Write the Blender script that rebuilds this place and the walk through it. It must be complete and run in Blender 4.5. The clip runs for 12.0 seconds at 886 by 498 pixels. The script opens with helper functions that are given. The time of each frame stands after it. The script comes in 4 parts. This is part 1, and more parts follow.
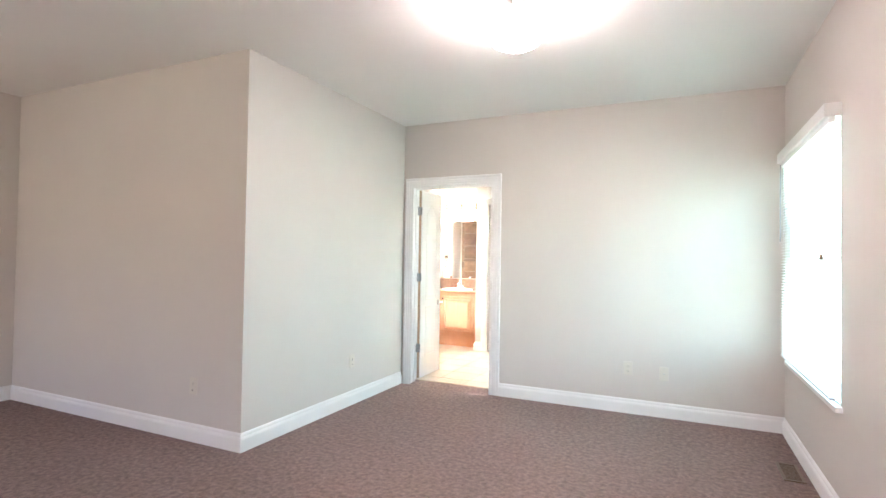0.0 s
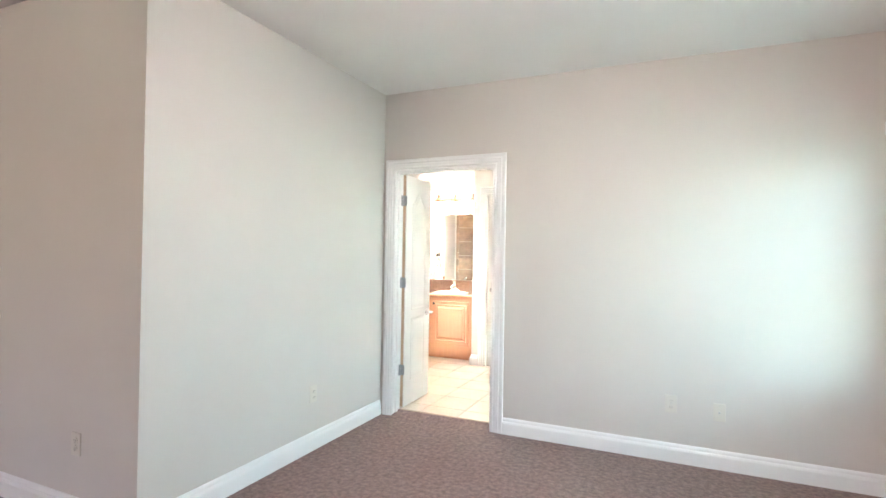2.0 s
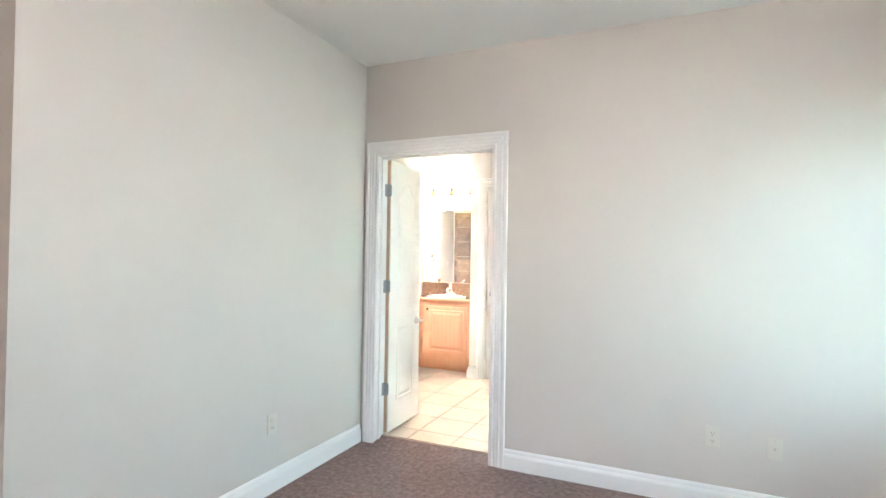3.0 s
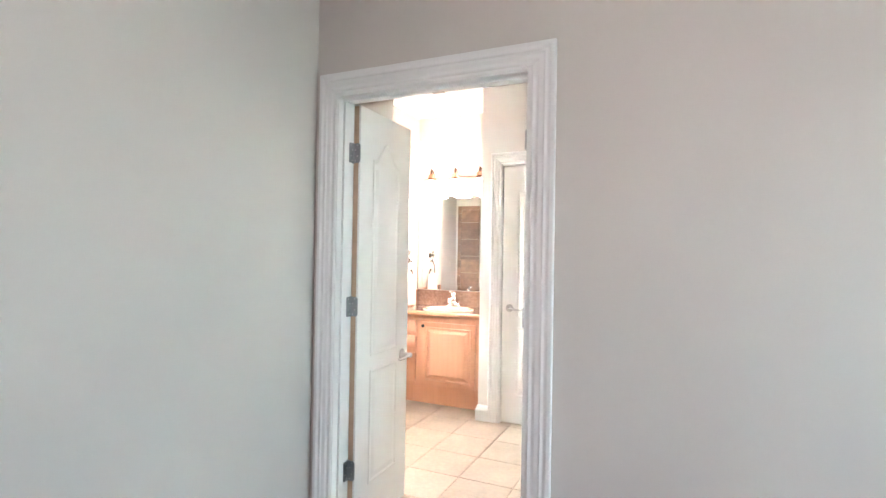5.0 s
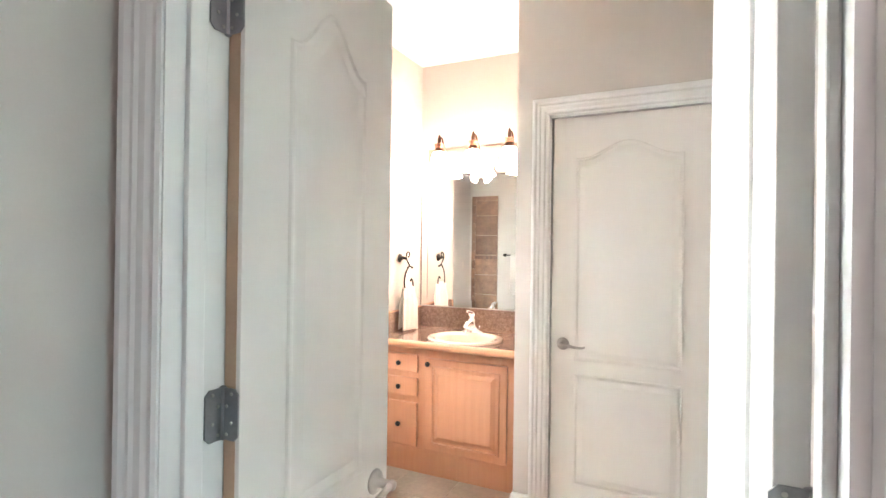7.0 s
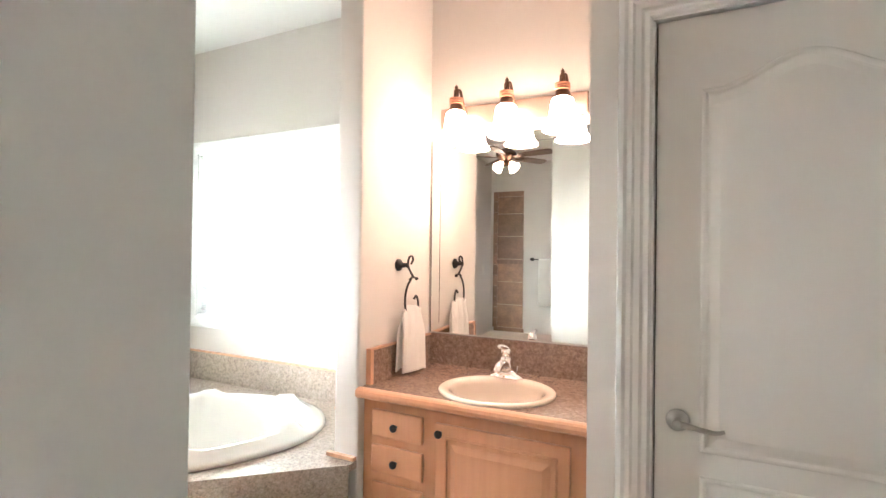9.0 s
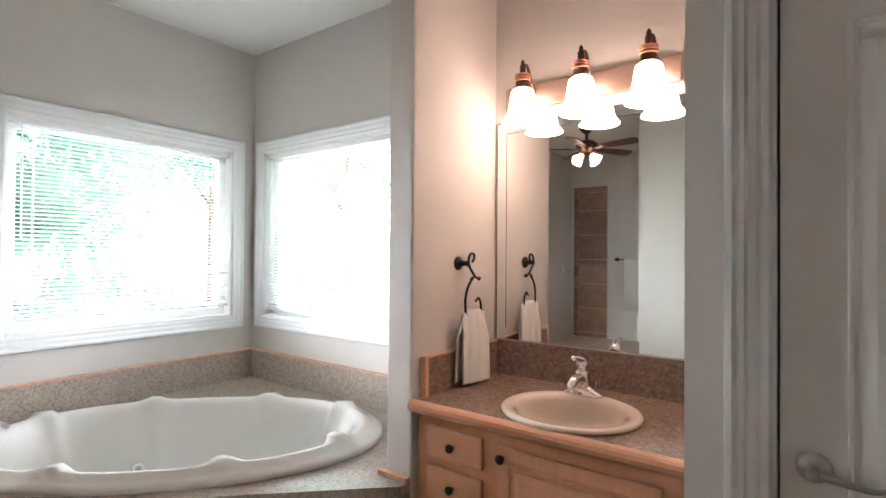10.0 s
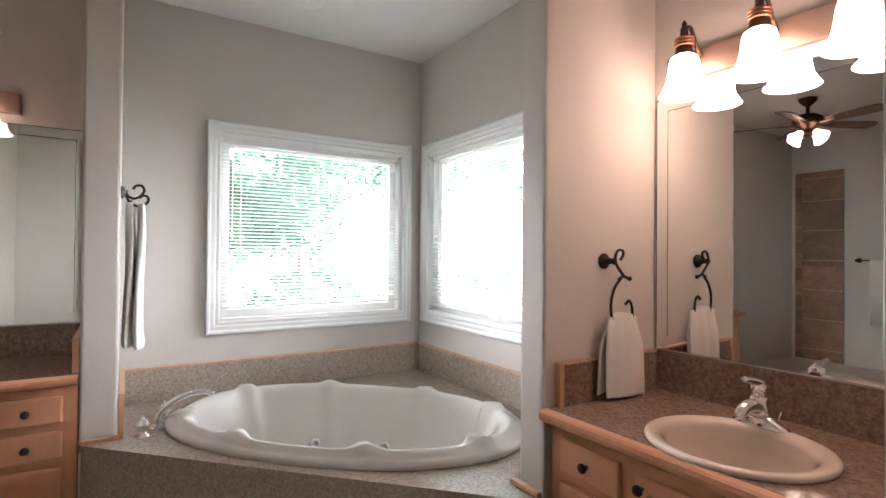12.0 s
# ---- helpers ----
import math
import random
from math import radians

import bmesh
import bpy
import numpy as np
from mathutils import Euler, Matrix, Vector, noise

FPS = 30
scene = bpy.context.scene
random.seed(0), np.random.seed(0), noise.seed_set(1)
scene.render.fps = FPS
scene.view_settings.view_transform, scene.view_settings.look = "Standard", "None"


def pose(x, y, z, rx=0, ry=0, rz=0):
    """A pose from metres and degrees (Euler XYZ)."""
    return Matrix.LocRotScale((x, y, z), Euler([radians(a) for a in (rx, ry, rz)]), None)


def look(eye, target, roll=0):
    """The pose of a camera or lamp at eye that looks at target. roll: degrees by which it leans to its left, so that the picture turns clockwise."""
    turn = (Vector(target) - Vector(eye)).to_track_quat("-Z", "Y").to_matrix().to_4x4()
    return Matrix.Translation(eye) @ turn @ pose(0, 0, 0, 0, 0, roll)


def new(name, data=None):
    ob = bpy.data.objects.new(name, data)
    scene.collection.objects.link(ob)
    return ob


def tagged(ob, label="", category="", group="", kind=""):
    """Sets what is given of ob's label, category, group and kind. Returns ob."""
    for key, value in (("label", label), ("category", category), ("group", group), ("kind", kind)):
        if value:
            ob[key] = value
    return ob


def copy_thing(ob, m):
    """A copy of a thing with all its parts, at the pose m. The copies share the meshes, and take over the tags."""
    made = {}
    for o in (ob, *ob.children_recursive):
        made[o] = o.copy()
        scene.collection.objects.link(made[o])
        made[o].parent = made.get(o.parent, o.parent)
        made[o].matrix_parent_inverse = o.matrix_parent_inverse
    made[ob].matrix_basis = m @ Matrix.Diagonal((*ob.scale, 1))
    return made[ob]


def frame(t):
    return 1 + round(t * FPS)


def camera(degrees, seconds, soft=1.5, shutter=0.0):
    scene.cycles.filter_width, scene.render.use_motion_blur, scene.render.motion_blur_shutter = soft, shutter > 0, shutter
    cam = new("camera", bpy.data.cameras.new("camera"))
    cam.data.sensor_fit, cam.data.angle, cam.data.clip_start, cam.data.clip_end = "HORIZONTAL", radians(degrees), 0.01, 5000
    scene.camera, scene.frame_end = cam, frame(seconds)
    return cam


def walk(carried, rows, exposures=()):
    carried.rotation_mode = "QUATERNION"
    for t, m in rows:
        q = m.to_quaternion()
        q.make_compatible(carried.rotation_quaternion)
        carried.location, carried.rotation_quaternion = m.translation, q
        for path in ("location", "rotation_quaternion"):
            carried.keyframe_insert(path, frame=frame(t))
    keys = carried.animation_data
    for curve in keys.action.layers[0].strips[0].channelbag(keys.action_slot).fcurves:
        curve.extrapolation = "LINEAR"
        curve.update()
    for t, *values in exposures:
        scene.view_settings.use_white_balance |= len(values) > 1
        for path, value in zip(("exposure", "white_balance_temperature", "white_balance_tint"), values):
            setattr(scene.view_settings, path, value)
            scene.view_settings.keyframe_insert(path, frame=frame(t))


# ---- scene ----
cam = camera(81.9, 12.0)
METRES, EYE, TILT, LEAN, TURN = 6.2, 1.33, 0.0, 0.0, 24.8
ROWS = [
    (0.0, 0.0, 0.0, 0.0, -0.02, 1.16, -0.9),
    (0.5, 0.0033, 0.0362, -0.0022, -0.4, 1.02, -0.9),
    (1.0, 0.007, 0.0705, -0.0017, -0.74, 1.16, -0.95),
    (1.5, 0.007, 0.1149, 0.0, -0.78, 0.88, -0.96),
    (2.0, 0.0065, 0.1681, 0.0094, -0.66, 0.54, -0.94),
    (2.5, 0.0145, 0.2179, 0.0036, -0.46, 0.79, -0.7),
    (3.0, 0.0195, 0.2723, 0.0057, -0.56, 0.77, -0.89),
    (5.0, 0.0239, 0.4989, 0.0084, -0.31, 0.59, -0.99),
    (5.5, 0.0193, 0.5613, 0.0114, -0.17, 0.45, -0.94),
    (6.0, 0.0222, 0.6199, 0.0103, 0.22, 0.43, -0.85),
    (6.5, 0.0254, 0.6758, 0.0133, 0.56, 0.37, -0.84),
    (7.0, 0.0216, 0.7356, 0.0151, 0.84, 0.16, -0.77),
    (9.0, 0.0171, 0.9124, 0.0151, 2.68, 0.52, -0.73),
    (9.5, 0.0158, 0.9344, 0.0125, 5.56, 0.64, -0.64),
    (10.0, 0.0257, 0.9543, 0.0119, 11.77, 0.65, -0.44),
    (10.5, 0.0386, 0.9681, 0.0131, 18.98, 0.56, -0.39),
    (11.0, 0.0464, 0.9769, 0.0121, 25.22, 0.55, -0.41),
    (11.5, 0.0502, 0.9808, 0.0108, 30.08, 0.55, -0.46),
    (12.0, 0.0522, 0.9831, 0.0098, 33.28, 0.55, -0.49),
]
EXPOSURES = [(0.0, 3.0, 6250, 15), (3.0, 2.78, 6150, 14), (5.0, 2.4, 6100, 19), (6.5, 2.1, 6150, 19), (7.2, 1.85, 6350, 20), (8.8, 1.3, 6500, 20), (9.5, 0.3, 6200, 21), (10.0, -0.2, 6300, 24), (12.0, -0.6, 6550, 28)]
walk(cam, [(t, pose(0, 0, EYE, TILT, LEAN, TURN) @ pose(METRES * x, METRES * y, METRES * z, 90 + pitch, roll, yaw)) for t, x, y, z, yaw, pitch, roll in ROWS], EXPOSURES)

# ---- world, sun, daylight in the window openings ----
SHADE_GLOW, BULB_GLOW, WINDOW_WATTS, SHEET_GLOW = 17.0, 10.5, 3.3, 105.0
world = bpy.data.worlds.new("sky")
scene.world = world
world.use_nodes = True
wn = world.node_tree
sky = wn.nodes.new("ShaderNodeTexSky")
sky.sky_type, sky.sun_disc = "NISHITA", False
sky.sun_elevation, sky.sun_rotation = radians(52), radians(200)
wn.nodes["Background"].inputs[1].default_value = 0.15
wn.links.new(sky.outputs[0], wn.nodes["Background"].inputs[0])
sun = new("sun", bpy.data.lights.new("sun", "SUN"))
sun.data.energy, sun.data.angle, sun.data.color = 4.5, radians(0.5), (1, 0.95, 0.88)
sun.matrix_world = look((0, 0, 30), (0 + 30 * math.sin(radians(20)) * 0.78, 30 * math.cos(radians(20)) * 0.78, 0))


def window_light(name, eye, target, w, h, watts, color):
    ob = new(name, bpy.data.lights.new(name, "AREA"))
    ob.data.shape, ob.data.size, ob.data.size_y = "RECTANGLE", w, h
    ob.data.energy, ob.data.color = watts, color
    ob.matrix_world = look(eye, target)
    return ob


# ---- materials ----
def material(name, color, rough=0.6, metal=0.0, vary=0.06, scale=6.0, fine=120.0, bump=0.1, depth=0.002, glow=None, coat=0.0, by_object=0.0, through_light=0.0):
    """A surface with two scales of colour variation and a fine relief."""
    m = bpy.data.materials.new(name)
    m.use_nodes = True
    t = m.node_tree
    b = t.nodes["Principled BSDF"]
    geo = t.nodes.new("ShaderNodeNewGeometry")
    big, small = t.nodes.new("ShaderNodeTexNoise"), t.nodes.new("ShaderNodeTexNoise")
    for n, s, d in ((big, scale, 3), (small, fine, 4)):
        n.inputs["Scale"].default_value, n.inputs["Detail"].default_value = s, d
        t.links.new(geo.outputs["Position"], n.inputs["Vector"])
    mix = t.nodes.new("ShaderNodeMath")
    mix.operation = "MULTIPLY_ADD"
    mix.inputs[1].default_value = 0.6
    t.links.new(big.outputs[0], mix.inputs[0])
    half = t.nodes.new("ShaderNodeMath")
    half.operation = "MULTIPLY"
    half.inputs[1].default_value = 0.4
    t.links.new(small.outputs[0], half.inputs[0])
    t.links.new(half.outputs[0], mix.inputs[2])
    ramp = t.nodes.new("ShaderNodeValToRGB")
    ramp.color_ramp.elements[0].position, ramp.color_ramp.elements[1].position = 0.3, 0.7
    ramp.color_ramp.elements[0].color = (*[c * (1 - vary) for c in color], 1)
    ramp.color_ramp.elements[1].color = (*[min(1, c * (1 + vary)) for c in color], 1)
    t.links.new(mix.outputs[0], ramp.inputs[0])
    last = ramp.outputs[0]
    if by_object:
        info, hsv, rng = t.nodes.new("ShaderNodeObjectInfo"), t.nodes.new("ShaderNodeHueSaturation"), t.nodes.new("ShaderNodeMapRange")
        rng.inputs[3].default_value, rng.inputs[4].default_value = 1 - by_object, 1 + by_object
        t.links.new(info.outputs["Random"], rng.inputs[0])
        t.links.new(rng.outputs[0], hsv.inputs["Value"])
        t.links.new(last, hsv.inputs["Color"])
        last = hsv.outputs[0]
    t.links.new(last, b.inputs["Base Color"])
    b.inputs["Roughness"].default_value, b.inputs["Metallic"].default_value, b.inputs["Coat Weight"].default_value = rough, metal, coat
    if bump:
        bp = t.nodes.new("ShaderNodeBump")
        bp.inputs["Strength"].default_value, bp.inputs["Distance"].default_value = bump, depth
        t.links.new(small.outputs[0], bp.inputs["Height"])
        t.links.new(bp.outputs[0], b.inputs["Normal"])
    if glow:
        b.inputs["Emission Color"].default_value, b.inputs["Emission Strength"].default_value = (*glow[:3], 1), glow[3]
    if through_light:
        tr, ms = t.nodes.new("ShaderNodeBsdfTranslucent"), t.nodes.new("ShaderNodeMixShader")
        tr.inputs[0].default_value, ms.inputs[0].default_value = (*color, 1), through_light
        t.links.new(b.outputs[0], ms.inputs[1]), t.links.new(tr.outputs[0], ms.inputs[2])
        t.links.new(ms.outputs[0], t.nodes["Material Output"].inputs[0])
    return m


def speckled(name, base, dark, light, rough, scale):
    """Polished granite: grains of three tones with larger clouds."""
    m = material(name, base, rough, 0, 0.1, 5, 160, 0.02)
    t = m.node_tree
    b = t.nodes["Principled BSDF"]
    geo, vor, noi = t.nodes.new("ShaderNodeNewGeometry"), t.nodes.new("ShaderNodeTexVoronoi"), t.nodes.new("ShaderNodeTexNoise")
    vor.inputs["Scale"].default_value = scale
    noi.inputs["Scale"].default_value, noi.inputs["Detail"].default_value, noi.inputs["Roughness"].default_value = scale * 0.35, 6, 0.75
    for n in (vor, noi):
        t.links.new(geo.outputs["Position"], n.inputs["Vector"])
    r = t.nodes.new("ShaderNodeValToRGB")
    cr = r.color_ramp
    cr.elements[0].position, cr.elements[0].color = 0.34, (*dark, 1)
    cr.elements[1].position, cr.elements[1].color = 0.68, (*light, 1)
    e = cr.elements.new(0.5)
    e.color = (*base, 1)
    t.links.new(noi.outputs[0], r.inputs[0])
    hsv, rng = t.nodes.new("ShaderNodeHueSaturation"), t.nodes.new("ShaderNodeMapRange")
    sep = t.nodes.new("ShaderNodeSeparateColor")
    t.links.new(vor.outputs["Color"], sep.inputs[0])
    rng.inputs[3].default_value, rng.inputs[4].default_value = 0.86, 1.12
    t.links.new(sep.outputs[0], rng.inputs[0])
    t.links.new(rng.outputs[0], hsv.inputs["Value"])
    t.links.new(r.outputs[0], hsv.inputs["Color"])
    t.links.new(hsv.outputs[0], b.inputs["Base Color"])
    return m


def wooden(name, color, dark, rough=0.35):
    """Straight-grained wood, the grain along z."""
    m = material(name, color, rough, 0, 0.06, 4, 90, 0.03, coat=0.25)
    t = m.node_tree
    b = t.nodes["Principled BSDF"]
    geo, mp, noi = t.nodes.new("ShaderNodeNewGeometry"), t.nodes.new("ShaderNodeMapping"), t.nodes.new("ShaderNodeTexNoise")
    mp.inputs["Scale"].default_value = (42, 42, 2.2)
    noi.inputs["Scale"].default_value, noi.inputs["Detail"].default_value = 1.0, 5
    t.links.new(geo.outputs["Position"], mp.inputs[0]), t.links.new(mp.outputs[0], noi.inputs["Vector"])
    r = t.nodes.new("ShaderNodeValToRGB")
    r.color_ramp.elements[0].position, r.color_ramp.elements[0].color = 0.3, (*dark, 1)
    r.color_ramp.elements[1].position, r.color_ramp.elements[1].color = 0.62, (*color, 1)
    t.links.new(noi.outputs[0], r.inputs[0]), t.links.new(r.outputs[0], b.inputs["Base Color"])
    return m


WALL = material("greige wall paint", (0.60, 0.56, 0.52), 0.55, 0, 0.025, 1.5, 260, 0.12, 0.001)
CEIL = material("flat ceiling paint", (0.78, 0.77, 0.75), 0.9, 0, 0.02, 1.5, 200, 0.15, 0.001)
TRIM = material("white semigloss trim", (0.80, 0.80, 0.79), 0.3, 0, 0.015, 3, 80, 0.03)
DOOR = material("white moulded door paint", (0.78, 0.77, 0.74), 0.35, 0, 0.015, 3, 300, 0.05)
CARPET = material("mauve brown cut pile carpet", (0.265, 0.185, 0.165), 1.0, 0, 0.42, 34, 150, 1.0, 0.014)
GRANITE = speckled("brown speckled granite", (0.25, 0.168, 0.128), (0.155, 0.10, 0.075), (0.34, 0.25, 0.20), 0.08, 190)
GRANITE_GREY = speckled("grey beige speckled granite", (0.37, 0.305, 0.255), (0.25, 0.20, 0.165), (0.47, 0.40, 0.345), 0.06, 210)
MAPLE = wooden("honey maple", (0.50, 0.228, 0.122), (0.465, 0.208, 0.109))
PINE = wooden("pinkish wood edge", (0.62, 0.33, 0.20), (0.50, 0.25, 0.14))
ACRYLIC = material("glossy white acrylic", (0.86, 0.83, 0.79), 0.08, 0, 0.01, 2, 40, 0, coat=0.5)
BISCUIT = material("biscuit porcelain", (0.66, 0.555, 0.46), 0.1, 0, 0.01, 2, 40, 0, coat=0.5)
CHROME = material("chrome", (0.85, 0.85, 0.86), 0.06, 1, 0.02, 5, 60, 0)
NICKEL = material("brushed nickel", (0.50, 0.49, 0.47), 0.28, 1, 0.05, 5, 200, 0.05)
STEEL = material("dull steel hinge", (0.30, 0.31, 0.32), 0.42, 1, 0.1, 30, 200, 0.1)
IRON = material("black wrought iron", (0.022, 0.02, 0.018), 0.45, 0.6, 0.2, 20, 150, 0.3)
BRONZE = material("oiled bronze", (0.13, 0.075, 0.05), 0.35, 0.85, 0.3, 20, 150, 0.2)
# Paler than BRONZE: the lamps' light from below is put into the colour.
BRONZE_LIT = material("satin bronze lightened for lamplight", (0.36, 0.25, 0.20), 0.4, 0.7, 0.08, 6, 120, 0.05)
GAP_TAN = material("tan of the wall in the hinge gap", (0.50, 0.35, 0.24), 0.8, 0, 0.08, 12, 200, 0.1)
COPPER = material("brushed copper collar", (0.55, 0.27, 0.17), 0.3, 0.9, 0.1, 20, 150, 0.1)
TOWEL = material("white terry towel", (0.80, 0.77, 0.73), 1.0, 0, 0.04, 14, 420, 0.9, 0.004)
SHADE = material("lit frosted glass", (0.85, 0.82, 0.78), 0.4, 0, 0.01, 5, 50, 0, glow=(1.0, 0.755, 0.57, SHADE_GLOW))
SHADE_FAN = material("frosted glass of the fan lamps", (0.85, 0.82, 0.78), 0.4, 0, 0.01, 5, 50, 0, glow=(1.0, 0.755, 0.57, SHADE_GLOW * 0.5))
# The same glass at 0.22 of the glow, for the second vanity.
SHADE_LOW = material("frosted glass with a weaker glow", (0.85, 0.82, 0.78), 0.4, 0, 0.01, 5, 50, 0, glow=(1.0, 0.755, 0.57, SHADE_GLOW * 0.22))
BULB = material("lit ceiling lamp glass", (0.85, 0.82, 0.78), 0.4, 0, 0.01, 5, 50, 0, glow=(1.0, 0.82, 0.78, BULB_GLOW))
PLASTIC = material("ivory plastic plate", (0.63, 0.59, 0.52), 0.35, 0, 0.02, 5, 60, 0)
# Near-black: shade painted into gaps, slots and the register; also the mirror's lines.
DARK = material("near-black gap shade and joint lines", (0.02, 0.02, 0.02), 0.8, 0, 0.1, 5, 60, 0)
BLIND = material("white vinyl slat", (0.80, 0.82, 0.82), 0.45, 0, 0.02, 5, 60, 0, through_light=0.55)
TILE = material("beige stone floor tile", (0.55, 0.45, 0.36), 0.3, 0, 0.16, 5, 40, 0.08, by_object=0.06)
GROUT = material("tan grout", (0.42, 0.34, 0.27), 0.9, 0, 0.1, 12, 200, 0.4)
SHOWER = material("brown slate wall tile", (0.21, 0.115, 0.07), 0.4, 0, 0.4, 7, 45, 0.2, by_object=0.25)
WALNUT = wooden("dark fan blade wood", (0.20, 0.11, 0.07), (0.10, 0.055, 0.035))
VENTM = material("brown floor register", (0.20, 0.14, 0.10), 0.4, 0.5, 0.1, 10, 100, 0.1)
LEAF = material("sunlit green leaves", (0.10, 0.20, 0.145), 0.55, 0, 0.35, 3, 30, 0, through_light=0.32)
BARK = material("grey brown bark", (0.16, 0.12, 0.09), 0.9, 0, 0.3, 8, 60, 0.6, 0.02)
GROUND = material("dry pale grass", (0.34, 0.33, 0.22), 0.95, 0, 0.3, 1.5, 30, 0.4, 0.02)
SIDING = material("pale exterior siding", (0.6, 0.58, 0.54), 0.7, 0, 0.05, 3, 60, 0.1)

MIRROR = bpy.data.materials.new("silvered mirror")
MIRROR.use_nodes = True
mb = MIRROR.node_tree.nodes["Principled BSDF"]
mb.inputs["Base Color"].default_value, mb.inputs["Metallic"].default_value, mb.inputs["Roughness"].default_value = (0.86, 0.88, 0.87, 1), 1, 0.008
GLASS = bpy.data.materials.new("window glass")
GLASS.use_nodes = True
gb = GLASS.node_tree.nodes["Principled BSDF"]
gb.inputs["Base Color"].default_value, gb.inputs["Roughness"].default_value = (0.9, 1, 0.97, 1), 0.0
gb.inputs["Transmission Weight"].default_value, gb.inputs["IOR"].default_value = 1.0, 1.05


# ---- building helpers ----
def box(bm, x0, x1, y0, y1, z0, z1):
    r = bmesh.ops.create_cube(bm, size=1)
    for v in r["verts"]:
        v.co = Vector(((x0 + x1) / 2 + v.co.x * (x1 - x0), (y0 + y1) / 2 + v.co.y * (y1 - y0), (z0 + z1) / 2 + v.co.z * (z1 - z0)))
    return r["verts"]


def boxes(*rows):
    bm = bmesh.new()
    for r in rows:
        box(bm, *r)
    return bm


def lathe(profile, seg=24, m=Matrix()):
    """A turned shape about z from (radius, height) pairs."""
    bm = bmesh.new()
    rings = [[bm.verts.new(m @ Vector((r * math.cos(2 * math.pi * i / seg), r * math.sin(2 * math.pi * i / seg), z))) for i in range(seg)] for r, z in profile]
    for a, b in zip(rings, rings[1:]):
        for i in range(seg):
            bm.faces.new((a[i], a[(i + 1) % seg], b[(i + 1) % seg], b[i]))
    if profile[0][0] > 1e-4:
        bm.faces.new(rings[0][::-1])
    if profile[-1][0] > 1e-4:
        bm.faces.new(rings[-1])
    bmesh.ops.remove_doubles(bm, verts=bm.verts, dist=1e-5)
    return bm


def tube(points, radius, seg=10, taper=None):
    """A round bar along points."""
    bm = bmesh.new()
    pts = [Vector(p) for p in points]
    rings, side = [], None
    for i, p in enumerate(pts):
        d = (pts[min(i + 1, len(pts) - 1)] - pts[max(i - 1, 0)]).normalized()
        if side is None:
            side = d.orthogonal().normalized()
        side = (side - d * side.dot(d)).normalized()
        up = d.cross(side)
        r = radius * (taper(i / (len(pts) - 1)) if taper else 1)
        rings.append([bm.verts.new(p + r * (side * math.cos(2 * math.pi * k / seg) + up * math.sin(2 * math.pi * k / seg))) for k in range(seg)])
    for a, b in zip(rings, rings[1:]):
        for i in range(seg):
            bm.faces.new((a[i], a[(i + 1) % seg], b[(i + 1) % seg], b[i]))
    bm.faces.new(rings[0][::-1]), bm.faces.new(rings[-1])
    return bm


def smooth_path(points, n=8):
    """Catmull-Rom through points."""
    p = [Vector(q) for q in points]
    p = [2 * p[0] - p[1]] + p + [2 * p[-1] - p[-2]]
    out = []
    for a, b, c, d in zip(p, p[1:], p[2:], p[3:]):
        for k in range(n):
            t = k / n
            out.append(0.5 * (2 * b + (c - a) * t + (2 * a - 5 * b + 4 * c - d) * t * t + (3 * b - a - 3 * c + d) * t ** 3))
    return out + [p[-2]]


def profile_along(profile, path, closed=False):
    """Sweeps (out, up) profile points along straight runs given as (point, out direction, up direction)."""
    bm = bmesh.new()
    rings = [[bm.verts.new(Vector(p) + Vector(o) * a + Vector(u) * b) for a, b in profile] for p, o, u in path]
    n = len(profile)
    for a, b in list(zip(rings, rings[1:])) + ([(rings[-1], rings[0])] if closed else []):
        for i in range(n):
            bm.faces.new((a[i], a[(i + 1) % n], b[(i + 1) % n], b[i]))
    if not closed:
        bm.faces.new(rings[0]), bm.faces.new(rings[-1][::-1])
    return bm


def mesh_of(name, bm, mat, bevel=0.0, smooth=False, m=None):
    if m is not None:
        bmesh.ops.transform(bm, matrix=m, verts=bm.verts)
    bmesh.ops.recalc_face_normals(bm, faces=bm.faces)
    if bevel:
        sharp = [e for e in bm.edges if len(e.link_faces) == 2 and e.calc_face_angle(0) > 0.6]
        bmesh.ops.bevel(bm, geom=sharp, offset=bevel, segments=2, affect="EDGES", profile=0.6, clamp_overlap=True)
    for f in bm.faces:
        f.smooth = smooth
    me = bpy.data.meshes.new(name)
    bm.to_mesh(me)
    bm.free()
    me.materials.append(mat)
    return me


def part(name, bm, mat, parent=None, label="", bevel=0.0, smooth=False, m=None):
    ob = new(name, mesh_of(name, bm, mat, bevel, smooth, m))
    if parent is not None:
        ob.parent = parent
        ob.matrix_parent_inverse = Matrix.Translation(-parent.location)
    return tagged(ob, label)


def thing(name, at, label, category, group="", kind=""):
    e = new(name)
    e.location = at
    return tagged(e, label, category, group, kind)


def setting(name, bm, mat, label, category, **k):
    return tagged(part(name, bm, mat, **k), label, category, kind="structure")


# ---- plan ----
FZ = 0.025           # carpet
H = 2.735           # ceiling
T = 0.13            # wall thickness
TD = 0.11           # thickness of the wall with the double doorway
XW, XL, XE = -5.4, -2.645, 0.75
YS, YP, YD = -3.2, 2.555, 4.725
BX, BY, BZ = -5.4, 7.43, 0.055      # bath's window walls and floor
DX0, DX1, DTOP = -2.524, -1.67, 2.07   # double doorway
CX, CY = -2.598, 6.75                # wall of the closet door
BE = -1.42                          # bath's east wall
PX0, PX1, PYF = -3.64, -3.52, 6.85  # partition beside the tub
